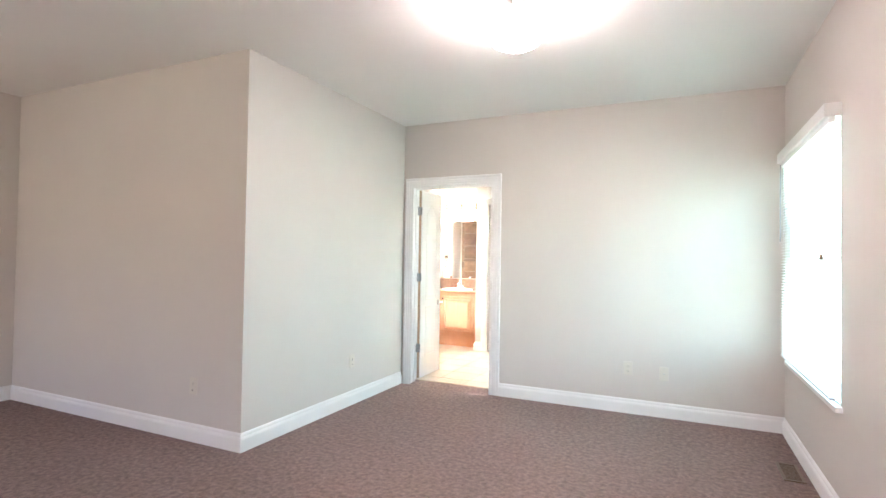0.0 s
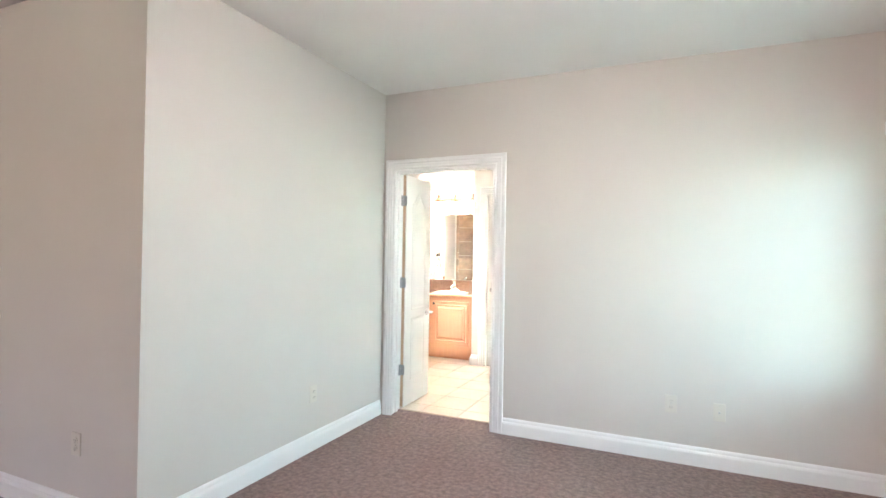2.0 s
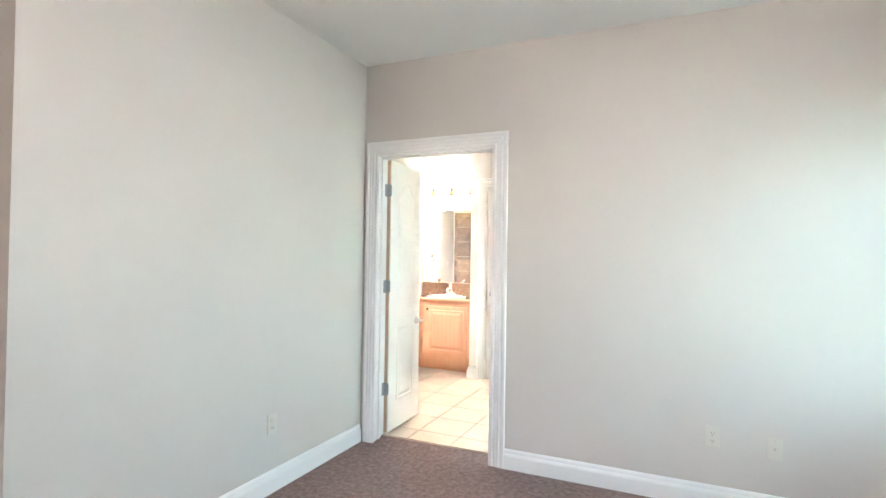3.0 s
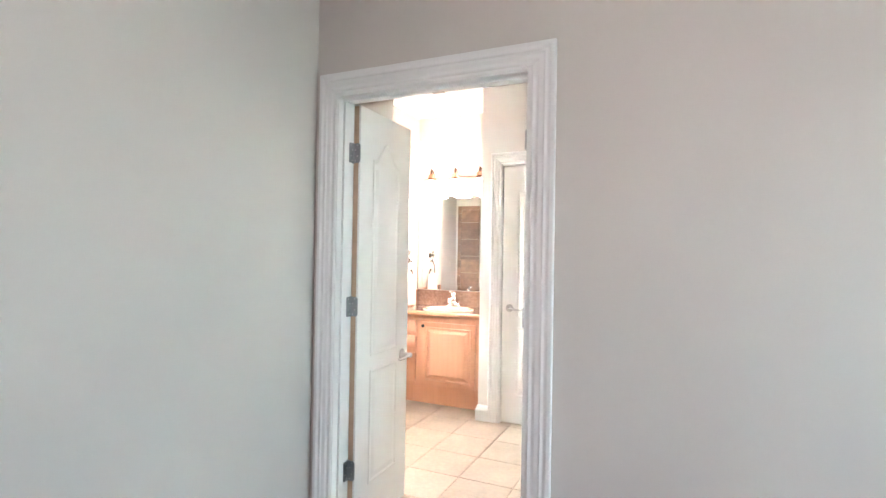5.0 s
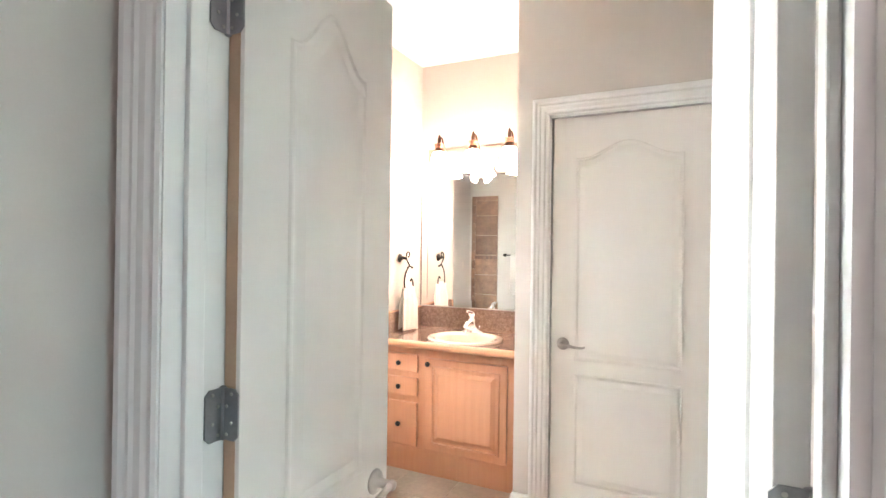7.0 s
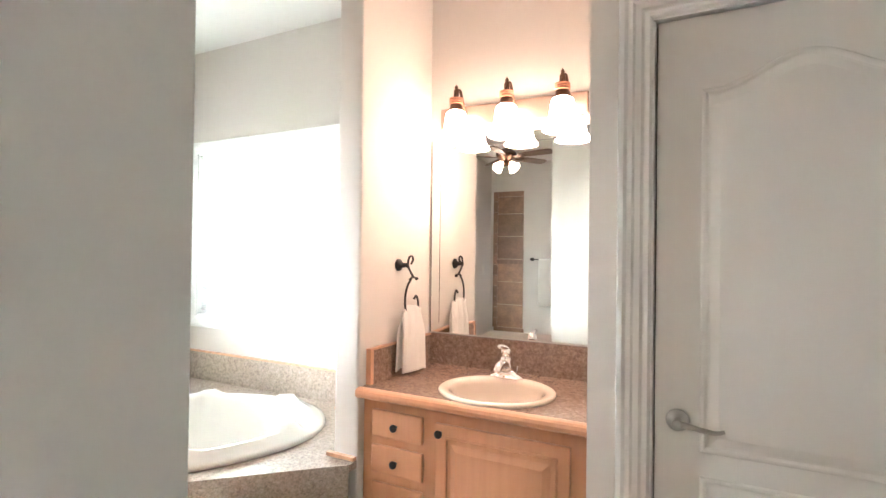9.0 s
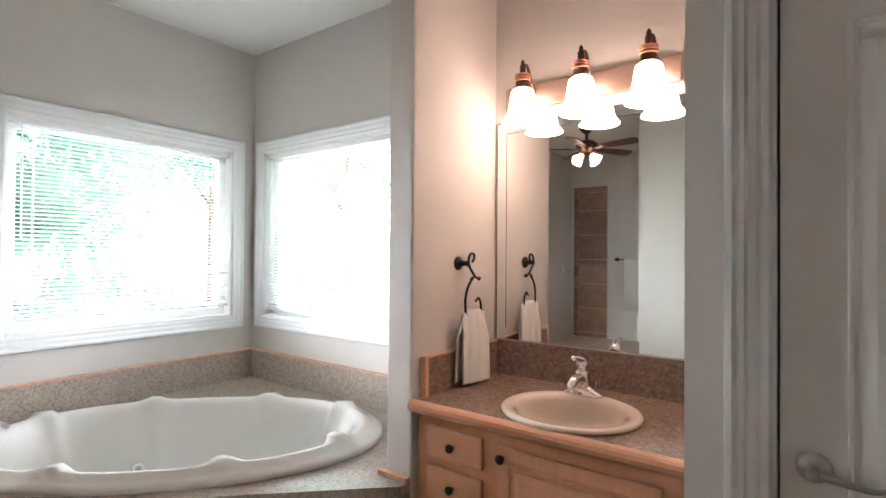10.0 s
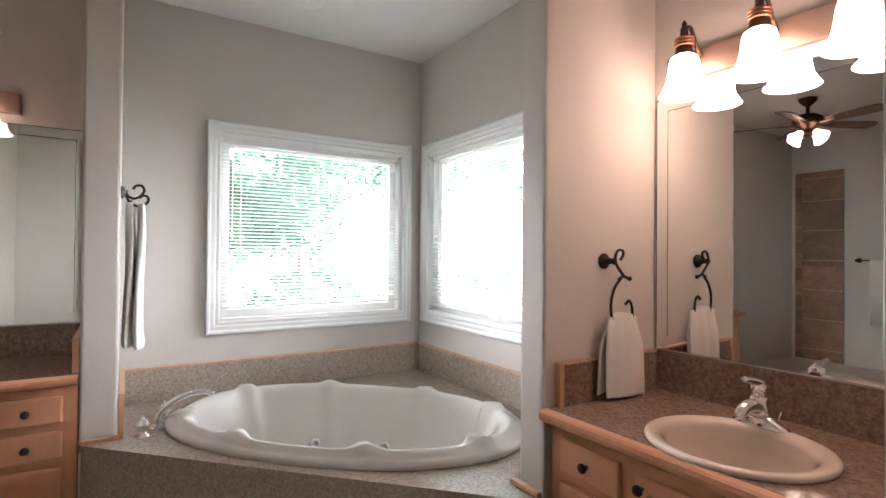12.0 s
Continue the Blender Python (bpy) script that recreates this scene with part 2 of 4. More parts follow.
QY0, QY1, QXF = 5.515, 5.65, -4.852   # other partition
W1 = (6.13, 7.275, 1.0, 2.06)       # window over the tub, west wall: y, z
W2 = (-5.275, -4.13, 1.0, 2.06)     # north wall: x, z
WB = (3.2, 4.5, 0.62, 2.10)         # bedroom window, east wall: y, z

# ---- setting ----
setting("floor_bedroom", boxes((XW, XE, YS, YD + 0.09, -0.1, FZ)), CARPET, "mauve brown cut-pile carpet over the bedroom floor", "carpet")
floor_bath = setting("floor_bath", boxes((BX, XL - T, 2.72, BY, -0.1, BZ - 0.006), (XL - T, BE, YD + 0.09, BY, -0.1, BZ - 0.006)), GROUT, "beige stone tile bathroom floor with tan grout", "floor")
setting("ceiling_bedroom", boxes((XW - T, XE + T, YS - T, YD, H, H + 0.12)), CEIL, "white flat-painted bedroom ceiling", "ceiling")
setting("ceiling_bath", boxes((BX - T, BE + T, YD, BY + T, H, H + 0.12), (BX - T, XL - T, YP, YD, H + 0.002, H + 0.122)), CEIL, "white flat-painted bathroom ceiling", "ceiling")
wall_door = setting("wall_north", boxes((XL, DX0 - 0.02, YD, YD + TD, 0, H), (DX1 + 0.02, XE + T, YD, YD + TD, 0, H), (DX0 - 0.02, DX1 + 0.02, YD, YD + TD, DTOP + 0.02, H)), WALL, "greige painted bedroom wall with a double doorway", "wall")
setting("wall_side", boxes((XL - T, XL, YP, YD + T, 0, H)), WALL, "greige painted wall beside the bathroom doorway", "wall")
setting("wall_alcove", boxes((XW - T, XL - T, YP, YP + T, 0, H)), WALL, "greige painted wall of the bedroom's recess", "wall")
setting("wall_west", boxes((XW - T, XW, YS, YP, 0, H)), WALL, "greige painted bedroom wall", "wall")
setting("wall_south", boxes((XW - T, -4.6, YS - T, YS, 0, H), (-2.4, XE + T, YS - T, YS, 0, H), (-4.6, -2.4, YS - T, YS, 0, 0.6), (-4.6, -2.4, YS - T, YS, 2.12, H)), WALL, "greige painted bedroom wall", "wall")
setting("wall_east", boxes((XE, XE + T, YS, WB[0], 0, H), (XE, XE + T, WB[1], YD, 0, H), (XE, XE + T, WB[0], WB[1], 0, WB[2]), (XE, XE + T, WB[0], WB[1], WB[3], H)), WALL, "greige painted bedroom wall with a window", "wall")
setting("wall_bath_west", boxes((BX - T, BX, 4.3, W1[0], 0, H), (BX - T, BX, W1[1], BY + T, 0, H), (BX - T, BX, W1[0], W1[1], 0, W1[2]), (BX - T, BX, W1[0], W1[1], W1[3], H), (BX - T, -5.1, 2.72, 4.3, 0, H), (BX - T, XL - T, 2.59 + T, 2.722, 0, H)), WALL, "greige painted bathroom wall with a window", "wall")
setting("wall_bath_north", boxes((BX, W2[0], BY, BY + T, 0, H), (W2[1], BE + T, BY, BY + T, 0, H), (W2[0], W2[1], BY, BY + T, 0, W2[2]), (W2[0], W2[1], BY, BY + T, W2[3], H)), WALL, "greige painted bathroom wall with a window", "wall")
setting("wall_bath_south", boxes((-3.61, XL - T, YD, YD + T, 0, H)), WALL, "greige painted bathroom wall", "wall")
setting("wall_stub", boxes((XL - T, XL - 0.02, YD + T, 5.438, 0, H)), WALL, "greige painted short wall behind the open door leaf", "wall")
setting("wall_bath_east", boxes((BE, BE + T, YD + T, BY, 0, H)), WALL, "greige painted bathroom wall", "wall")
D2X0, D2X1, D2TOP = -2.412, -1.692, 2.095
setting("wall_closet", boxes((CX, D2X0 - 0.02, CY, CY + 0.12, 0, H), (D2X1 + 0.02, BE, CY, CY + 0.12, 0, H), (D2X0 - 0.02, D2X1 + 0.02, CY, CY + 0.12, D2TOP + 0.02, H), (CX, CX + 0.12, CY + 0.12, BY, 0, H)), WALL, "greige painted wall around a closet door", "wall")
setting("partition_1", boxes((PX0, PX1, PYF, BY, 0, H)), WALL, "greige painted partition between tub and vanity", "wall", bevel=0.01)
setting("partition_2", boxes((BX, QXF, QY0, QY1, 0, H)), WALL, "greige painted partition between tub and vanity", "wall", bevel=0.01)

BASE = [(0, 0), (0.018, 0), (0.018, 0.082), (0.014, 0.094), (0.010, 0.098), (0.009, 0.112), (0.004, 0.122), (0, 0.124)]


def baseboard(path, z=FZ, label="white moulded wooden baseboard along the wall"):
    """path: floor points with the direction out of the wall at each."""
    return setting("baseboard", profile_along(BASE, [((x, y, z), (ox, oy, 0), (0, 0, 1)) for x, y, ox, oy in path]), TRIM, label, "baseboard")


baseboard([(XW, YS, 1, 1), (XW, YP, 1, -1), (XL, YP, 1, -1), (XL, YD - 0.02, 1, 0)])
baseboard([(DX1 + 0.08, YD, 0, -1), (XE, YD, -1, -1), (XE, YS, -1, 1), (XW, YS, 1, 1)])
baseboard([(CX, CY + 0.1, -1, 0), (CX, CY, -1, -1), (D2X0 - 0.10, CY, 0, -1)], BZ)

CAS = [(0, 0), (0.009, 0), (0.013, 0.007), (0.009, 0.017), (0.009, 0.022), (0.014, 0.030), (0.014, 0.046), (0.018, 0.053), (0.014, 0.062), (0.014, 0.067), (0.020, 0.076), (0.020, 0.089), (0.016, 0.092), (0, 0.092)]


def casing(parent, x0, x1, top, y, out, z0=0.0, name="casing"):
    """Stepped trim round a doorway in a wall along x; out: -1 or 1 along y. Profile runs from the opening outwards."""
    w = 1.0
    bm = bmesh.new()
    pts = [((x0, y, z0), (-w, 0, 0)), ((x0, y, top), (-w, 0, w)), ((x1, y, top), (w, 0, w)), ((x1, y, z0), (w, 0, 0))]
    return part(name, profile_along(CAS, [(p, (0, out, 0), u) for p, u in pts]), TRIM, parent)


def door_leaf(name, w, h, top, label, hz, arch=0.10):
    """A two-panel moulded leaf, hinge edge at x = 0, width along +x, faces at y = 0 and -th; raised panels on both faces."""
    th = 0.035
    e = thing(name, (0, 0, 0), label, "door")
    part("leaf", boxes((0, w, -th, 0, 0, h)), DOOR, e, bevel=0.002)
    m = min(0.115, w * 0.235)
    for y, s in ((0, 1), (-th, -1)):
        for z0, z1, curved in ((0.21, 0.755, 0.0), (0.82, h - 0.13, arch)):
            xa, xb, za, zb, n = m, w - m, z0, z1, 22
            outer = [(xa, za), (xb, za)]
            for k in range(n + 1):
                u = k / n
                c = (1 - math.cos(2 * math.pi * min(1, max(0, (u - 0.06) / 0.88)))) / 2
                outer.append((xb + (xa - xb) * u, zb - curved + curved * c))
            prof = [(0, -0.001), (0, 0.0008), (0.004, 0.0042), (0.010, 0.0042), (0.017, 0.0008), (0.023, 0.0008), (0.030, 0.0022), (0.046, 0.0052)]
            bm = bmesh.new()
            rings = []
            for i, (x, z) in enumerate(outer):
                a, b = outer[i - 1], outer[(i + 1) % len(outer)]
                t1, t2 = Vector((x - a[0], z - a[1])).normalized(), Vector((b[0] - x, b[1] - z)).normalized()
                n1, n2 = Vector((-t1.y, t1.x)), Vector((-t2.y, t2.x))
                nrm = (n1 + n2) / max(0.6, 1 + n1.dot(n2))
                rings.append([bm.verts.new((x + nrm.x * p, y + s * q, z + nrm.y * p)) for p, q in prof])
            for r0, r1 in zip(rings, rings[1:] + rings[:1]):
                for i in range(len(prof) - 1):
                    bm.faces.new((r0[i], r0[i + 1], r1[i + 1], r1[i]))
            bm.faces.new([r[-1] for r in rings])
            part("panel", bm, DOOR, e)
    for s, y in ((1, 0.0), (-1, -th)):
        hand = part("handle", lathe([(0.031, 0), (0.031, 0.004), (0.026, 0.010), (0.013, 0.014), (0.011, 0.04), (0.014, 0.05), (0.011, 0.058), (0.0, 0.06)], 24, Matrix.Translation((w - 0.06, y, hz)) @ pose(0, 0, 0, -90 * s)), NICKEL, e, "brushed nickel lever handle", smooth=True)
        pts = smooth_path([(w - 0.06, y + s * 0.046, hz), (w - 0.085, y + s * 0.052, hz + 0.001), (w - 0.12, y + s * 0.05, hz - 0.005), (w - 0.155, y + s * 0.047, hz - 0.008), (w - 0.175, y + s * 0.045, hz - 0.002)], 6)
        part("lever", tube(pts, 0.0085, 10, lambda u: 1.1 - 0.55 * u), NICKEL, hand, smooth=True)
    part("latch_plate", boxes((w - 0.001, w + 0.002, -th / 2 - 0.011, -th / 2 + 0.011, hz - 0.03, hz + 0.03)), STEEL, e)
    return e


def hinge(parent, at, ax, ay, z):
    """A butt hinge: leaf on the jamb, leaf on the door edge, knuckle with pins. ax, ay: the two plate directions."""
    p = Vector((at[0], at[1], z))
    k = part("hinge", lathe([(0.004, -0.047), (0.0075, -0.045), (0.0075, 0.045), (0.004, 0.047)], 12, Matrix.Translation(p)), STEEL, parent, "dull steel butt hinge", smooth=False)
    for d, nrm in (ax, ay):
        d, nrm = Vector(d), Vector(nrm)
        bm = bmesh.new()
        outline = [(0.0, -0.045), (0.030, -0.045), (0.039, -0.036), (0.039, 0.036), (0.030, 0.045), (0.0, 0.045)]
        vs = [[bm.verts.new(p + d * a + Vector((0, 0, b)) + nrm * q) for a, b in outline] for q in (0.0, 0.003)]
        bm.faces.new(vs[0]), bm.faces.new(vs[1][::-1])
        for i in range(6):
            bm.faces.new((vs[0][i], vs[0][(i + 1) % 6], vs[1][(i + 1) % 6], vs[1][i]))
        part("plate", bm, STEEL, k)
        for a, b in ((0.013, -0.035), (0.024, -0.014), (0.013, 0.014), (0.024, 0.036)):
            r = nrm.to_track_quat("Z", "Y").to_matrix().to_4x4()
            part("screw", lathe([(0.0035, 0), (0.003, 0.0042), (0, 0.0045)], 8, Matrix.Translation(p + d * a + Vector((0, 0, b))) @ r), NICKEL, k)
    return k


# double doorway: jamb, stops, casings
doorway = thing("doorway_1", (DX0, YD, 0), "white painted frame of the double doorway", "door frame", kind="structure")
part("jamb", boxes((DX0 - 0.02, DX0, YD - 0.005, YD + TD + 0.005, 0, DTOP)), TRIM, doorway)
part("jamb", boxes((DX1, DX1 + 0.02, YD - 0.005, YD + TD + 0.005, 0, DTOP)), TRIM, doorway)
part("head_jamb", boxes((DX0 - 0.02, DX1 + 0.02, YD - 0.005, YD + TD + 0.005, DTOP, DTOP + 0.02)), TRIM, doorway)
part("stop", boxes((DX0, DX0 + 0.012, YD + 0.03, YD + 0.065, 0, DTOP - 0.012)), TRIM, doorway, bevel=0.003)
part("stop", boxes((DX1 - 0.012, DX1, YD + 0.03, YD + 0.065, 0, DTOP - 0.012)), TRIM, doorway, bevel=0.003)
part("stop", boxes((DX0, DX1, YD + 0.03, YD + 0.065, DTOP - 0.012, DTOP)), TRIM, doorway, bevel=0.003)
casing(doorway, DX0 - 0.004, DX1 + 0.014, DTOP + 0.01, YD, -1)
casing(doorway, DX0 - 0.01, DX1 + 0.01, DTOP + 0.01, YD + TD, 1, BZ)
part("latch_strike", boxes((-2.115, -2.06, YD + 0.09, YD + 0.12, DTOP - 0.002, DTOP)), STEEL, doorway)
setting("threshold_trim", boxes((DX0, DX1, YD + 0.088, YD + 0.098, -0.01, BZ + 0.001)), GROUT, "narrow edge between carpet and tile", "threshold", bevel=0.002)
bm = boxes((DX0 + 0.001, DX1 - 0.001, YD - 0.06, YD + 0.087, FZ - 0.002, BZ - 0.001))
for v in bm.verts:
    if v.co.y < YD and v.co.z > FZ:
        v.co.z = FZ + 0.0005
setting("floor_doorway", bm, CARPET, "mauve brown carpet rising to the tile in the doorway", "carpet")

LEAFW, LEAFH = 0.50, 1.995
HY = YD + TD + 0.004
left_leaf = door_leaf("door_leaf", LEAFW, LEAFH, DTOP, "white two-panel arched door leaf standing open", 0.775)
left_leaf.matrix_world = pose(DX0 + 0.002, HY + 0.002, BZ + 0.012, 0, 0, 91)
right_leaf = copy_thing(left_leaf, pose(DX1 - 0.003, HY + 0.006, BZ + 0.012, 0, 0, 95) @ Matrix.Translation((0, 0.035, 0)))
# Added tan strip: stands for the lit wall seen through the hinge gap.
gap_strip = part("hinge_gap_strip", boxes((-0.0015, -0.0002, -0.026, -0.001, 0.002, LEAFH - 0.002)), GAP_TAN, None, "tan strip in place of the wall behind the hinge gap")
gap_strip.parent = left_leaf
for z in (0.385, 1.135, 1.84):
    hinge(doorway, (DX0 + 0.002, HY - 0.002), ((0, -1, 0), (1, 0, 0)), ((1, 0, 0), (0, -1, 0)), z)
    hinge(doorway, (DX1 - 0.003, HY + 0.003), ((0, -1, 0), (-1, 0, 0)), ((-0.995, 0.0, 0), (0, -1, 0)), z)

# closet door, closed
doorway2 = thing("doorway_2", (D2X0, CY, BZ), "white painted frame of the closet door", "door frame", kind="structure")
part("jamb", boxes((D2X0 - 0.02, D2X0 - 0.003, CY - 0.005, CY + 0.12, BZ, D2TOP)), TRIM, doorway2)
part("jamb", boxes((D2X1 + 0.003, D2X1 + 0.02, CY - 0.005, CY + 0.12, BZ, D2TOP)), TRIM, doorway2)
part("head_jamb", boxes((D2X0 - 0.02, D2X1 + 0.02, CY - 0.005, CY + 0.12, D2TOP + 0.003, D2TOP + 0.02)), TRIM, doorway2)
# Dark sheet across the whole opening paints the shade round the closed leaf.
part("stop", boxes((D2X0 - 0.003, D2X1 + 0.003, CY + 0.05, CY + 0.08, BZ, D2TOP + 0.003)), DARK, doorway2)
casing(doorway2, D2X0 - 0.010, D2X1 + 0.010, D2TOP + 0.01, CY, -1, BZ)
closet = door_leaf("closet_door", D2X1 - D2X0 - 0.004, D2TOP - BZ - 0.014, D2TOP, "white two-panel arched closet door, closed", 0.90, 0.075)
closet.matrix_world = pose(D2X1 - 0.002, CY + 0.008, BZ + 0.012, 0, 0, 180)
for z in (0.35, 1.08, 1.85):
    part("hinge", lathe([(0.004, -0.05), (0.007, -0.048), (0.007, 0.048), (0.004, 0.05)], 12, Matrix.Translation((D2X1 + 0.001, CY - 0.006, z))), STEEL, doorway2)


# ---- windows and blinds ----
def window(name, label, a, b, z0, z1, M, trim=0.075, blind_drop=None, blind_label="", valance=False):
    """A casement picture window with sill-less casing on four sides. Local: x along the wall, y out of the room, z up; M places it."""
    def at(bm):
        bmesh.ops.transform(bm, matrix=M, verts=bm.verts)
        return bm
    e = thing(name, M @ Vector((a, 0, z0)), label, "window", kind="structure")
    d = T
    P = [(0, -0.0), (0.012, 0.0), (0.016, 0.010), (0.014, 0.024), (0.018, 0.034), (0.018, 0.052), (0.024, 0.060), (0.024, trim - 0.004), (0.018, trim), (0, trim)]
    if not valance:
        pts = [((a, 0, z0), (-1, 0, -1)), ((a, 0, z1), (-1, 0, 1)), ((b, 0, z1), (1, 0, 1)), ((b, 0, z0), (1, 0, -1))]
        part("casing", at(profile_along(P, [(p, (0, -1, 0), u) for p, u in pts], True)), TRIM, e)
    part("reveal", at(boxes((a, a + 0.008, -0.002, d, z0, z1), (b - 0.008, b, -0.002, d, z0, z1), (a + 0.008, b - 0.008, -0.002, d, z1 - 0.008, z1), (a + 0.008, b - 0.008, -0.002, d, z0, z0 + 0.008))), TRIM, e)
    fr = part("window_frame", at(boxes((a + 0.009, a + 0.055, 0.07, 0.115, z0 + 0.009, z1 - 0.009), (b - 0.055, b - 0.009, 0.07, 0.115, z0 + 0.009, z1 - 0.009), (a + 0.055, b - 0.055, 0.07, 0.115, z1 - 0.055, z1 - 0.009), (a + 0.055, b - 0.055, 0.07, 0.115, z0 + 0.009, z0 + 0.055))), TRIM, e)
    if valance:
        part("meeting_rail", at(boxes((a + 0.055, b - 0.055, 0.068, 0.117, (z0 + z1) / 2 - 0.022, (z0 + z1) / 2 + 0.022))), TRIM, e)
        part("window_sill", at(boxes((a - 0.03, b + 0.03, -0.035, 0.0, z0 - 0.03, z0 - 0.001))), TRIM, e, bevel=0.004)
    g = part("pane", at(boxes((a + 0.05, b - 0.05, 0.090, 0.094, z0 + 0.05, z1 - 0.05))), GLASS, e)
    g.visible_shadow = False
    # blind
    y0 = -0.045 if valance else 0.03
    bl = thing("venetian_blind", M @ Vector((a, y0, z1)), blind_label, "blind", "venetian blinds")
    xa, xb = (a - 0.03, b + 0.03) if valance else (a + 0.012, b - 0.012)
    if valance:
        part("valance", at(boxes((xa - 0.01, xb + 0.01, y0 - 0.036, y0 + 0.040, z1 - 0.012, z1 + 0.058))), TRIM, bl, bevel=0.004)
    part("headrail", at(boxes((xa, xb, y0 - 0.014, y0 + 0.014, z1 - 0.04, z1 - 0.004))), TRIM, bl, bevel=0.002)
    bottom = z0 + blind_drop
    n = int((z1 - 0.05 - bottom) / 0.0205)
    bm = bmesh.new()
    tilt = radians(14)
    prof = []
    for k in range(5):
        u = k / 4 - 0.5
        prof.append((u * 0.025 * math.cos(tilt), u * 0.025 * math.sin(tilt) + 0.0022 * (1 - 4 * u * u)))
    for x in (xa, xb):
        for u, w in prof:
            bm.verts.new((x, u, w))
    bm.verts.ensure_lookup_table()
    for k in range(4):
        bm.faces.new((bm.verts[k], bm.verts[k + 1], bm.verts[k + 6], bm.verts[k + 5]))
    rot = M.to_3x3().to_4x4()
    me = mesh_of("slat", bm, BLIND, smooth=True, m=rot)
    for k in range(n):
        s = new("slat", me)
        s.location = M @ Vector((0, y0, bottom + 0.018 + 0.0205 * (k + 0.5)))
        s.parent = bl
        s.matrix_parent_inverse = Matrix.Translation(-bl.location)
    part("bottom_rail", at(boxes((xa, xb, y0 - 0.012, y0 + 0.012, bottom, bottom + 0.014))), TRIM, bl, bevel=0.003)
    for f in (0.09, 0.5, 0.91):
        x = xa + (xb - xa) * f
        part("ladder_cord", at(boxes((x - 0.0008, x + 0.0008, y0 - 0.0135, y0 - 0.012, bottom, z1 - 0.04), (x - 0.0008, x + 0.0008, y0 + 0.012, y0 + 0.0135, bottom, z1 - 0.04))), TRIM, bl)
    part("wand", at(tube([(xa + 0.05, y0 - 0.022, z1 - 0.03), (xa + 0.05, y0 - 0.024, z1 - 0.6)], 0.004, 6)), STEEL if valance else TRIM, bl)
    part("tassel", at(lathe([(0.003, 0.03), (0.007, 0.022), (0.009, 0.0), (0.0, 0.0)], 10, Matrix.Translation((xb - 0.12, y0 - 0.022, (z0 + z1) / 2)))), BRONZE if valance else TRIM, bl)
    part("pull_cord", at(tube([(xb - 0.12, y0 - 0.020, z1 - 0.03), (xb - 0.12, y0 - 0.022, (z0 + z1) / 2 + 0.03)], 0.0012, 5)), TRIM, bl)
    return e


MW1 = Matrix.Translation((BX, 0, 0)) @ pose(0, 0, 0, 0, 0, 90)
MW2 = Matrix.Translation((0, BY, 0))
MWB = Matrix.Translation((XE, 0, 0)) @ pose(0, 0, 0, 0, 0, -90)
window("window_1", "white-trimmed picture window over the tub", W1[0], W1[1], W1[2], W1[3], MW1, blind_drop=0.065, blind_label="white slatted blind lowered with its slats open")
window("window_2", "white-trimmed picture window over the tub", W2[0], W2[1], W2[2], W2[3], MW2, blind_drop=0.03, blind_label="white slatted blind lowered with its slats open")
window("window_3", "white bedroom window behind a lowered blind", -WB[1], -WB[0], WB[2], WB[3], MWB, blind_drop=0.03, blind_label="white slatted blind with a valance, lowered", valance=True)
# Unseen, assumed window; its pinkish lamp is added to brighten the recess wall.
south = thing("window_4", (-3.5, YS, 0.6), "plain white bedroom window assumed behind the walk, unseen", "window", kind="structure")
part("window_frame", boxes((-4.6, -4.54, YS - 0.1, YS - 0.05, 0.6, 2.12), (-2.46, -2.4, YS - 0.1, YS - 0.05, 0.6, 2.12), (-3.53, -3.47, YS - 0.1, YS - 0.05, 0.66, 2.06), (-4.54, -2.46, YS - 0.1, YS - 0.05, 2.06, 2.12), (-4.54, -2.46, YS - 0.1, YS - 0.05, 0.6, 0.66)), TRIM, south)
window_light("assumed_daylight_4", (-3.5, YS - 0.16, 1.36), (-3.5, 3, 1.5), 2.1, 1.45, WINDOW_WATTS * 1.7, (1.0, 0.71, 0.67))
window_light("daylight_3", (XE + 0.16, (WB[0] + WB[1]) / 2, 1.36), (-4, (WB[0] + WB[1]) / 2, 1.2), 1.2, 1.4, WINDOW_WATTS * 1.3, (0.60, 0.98, 1.0))


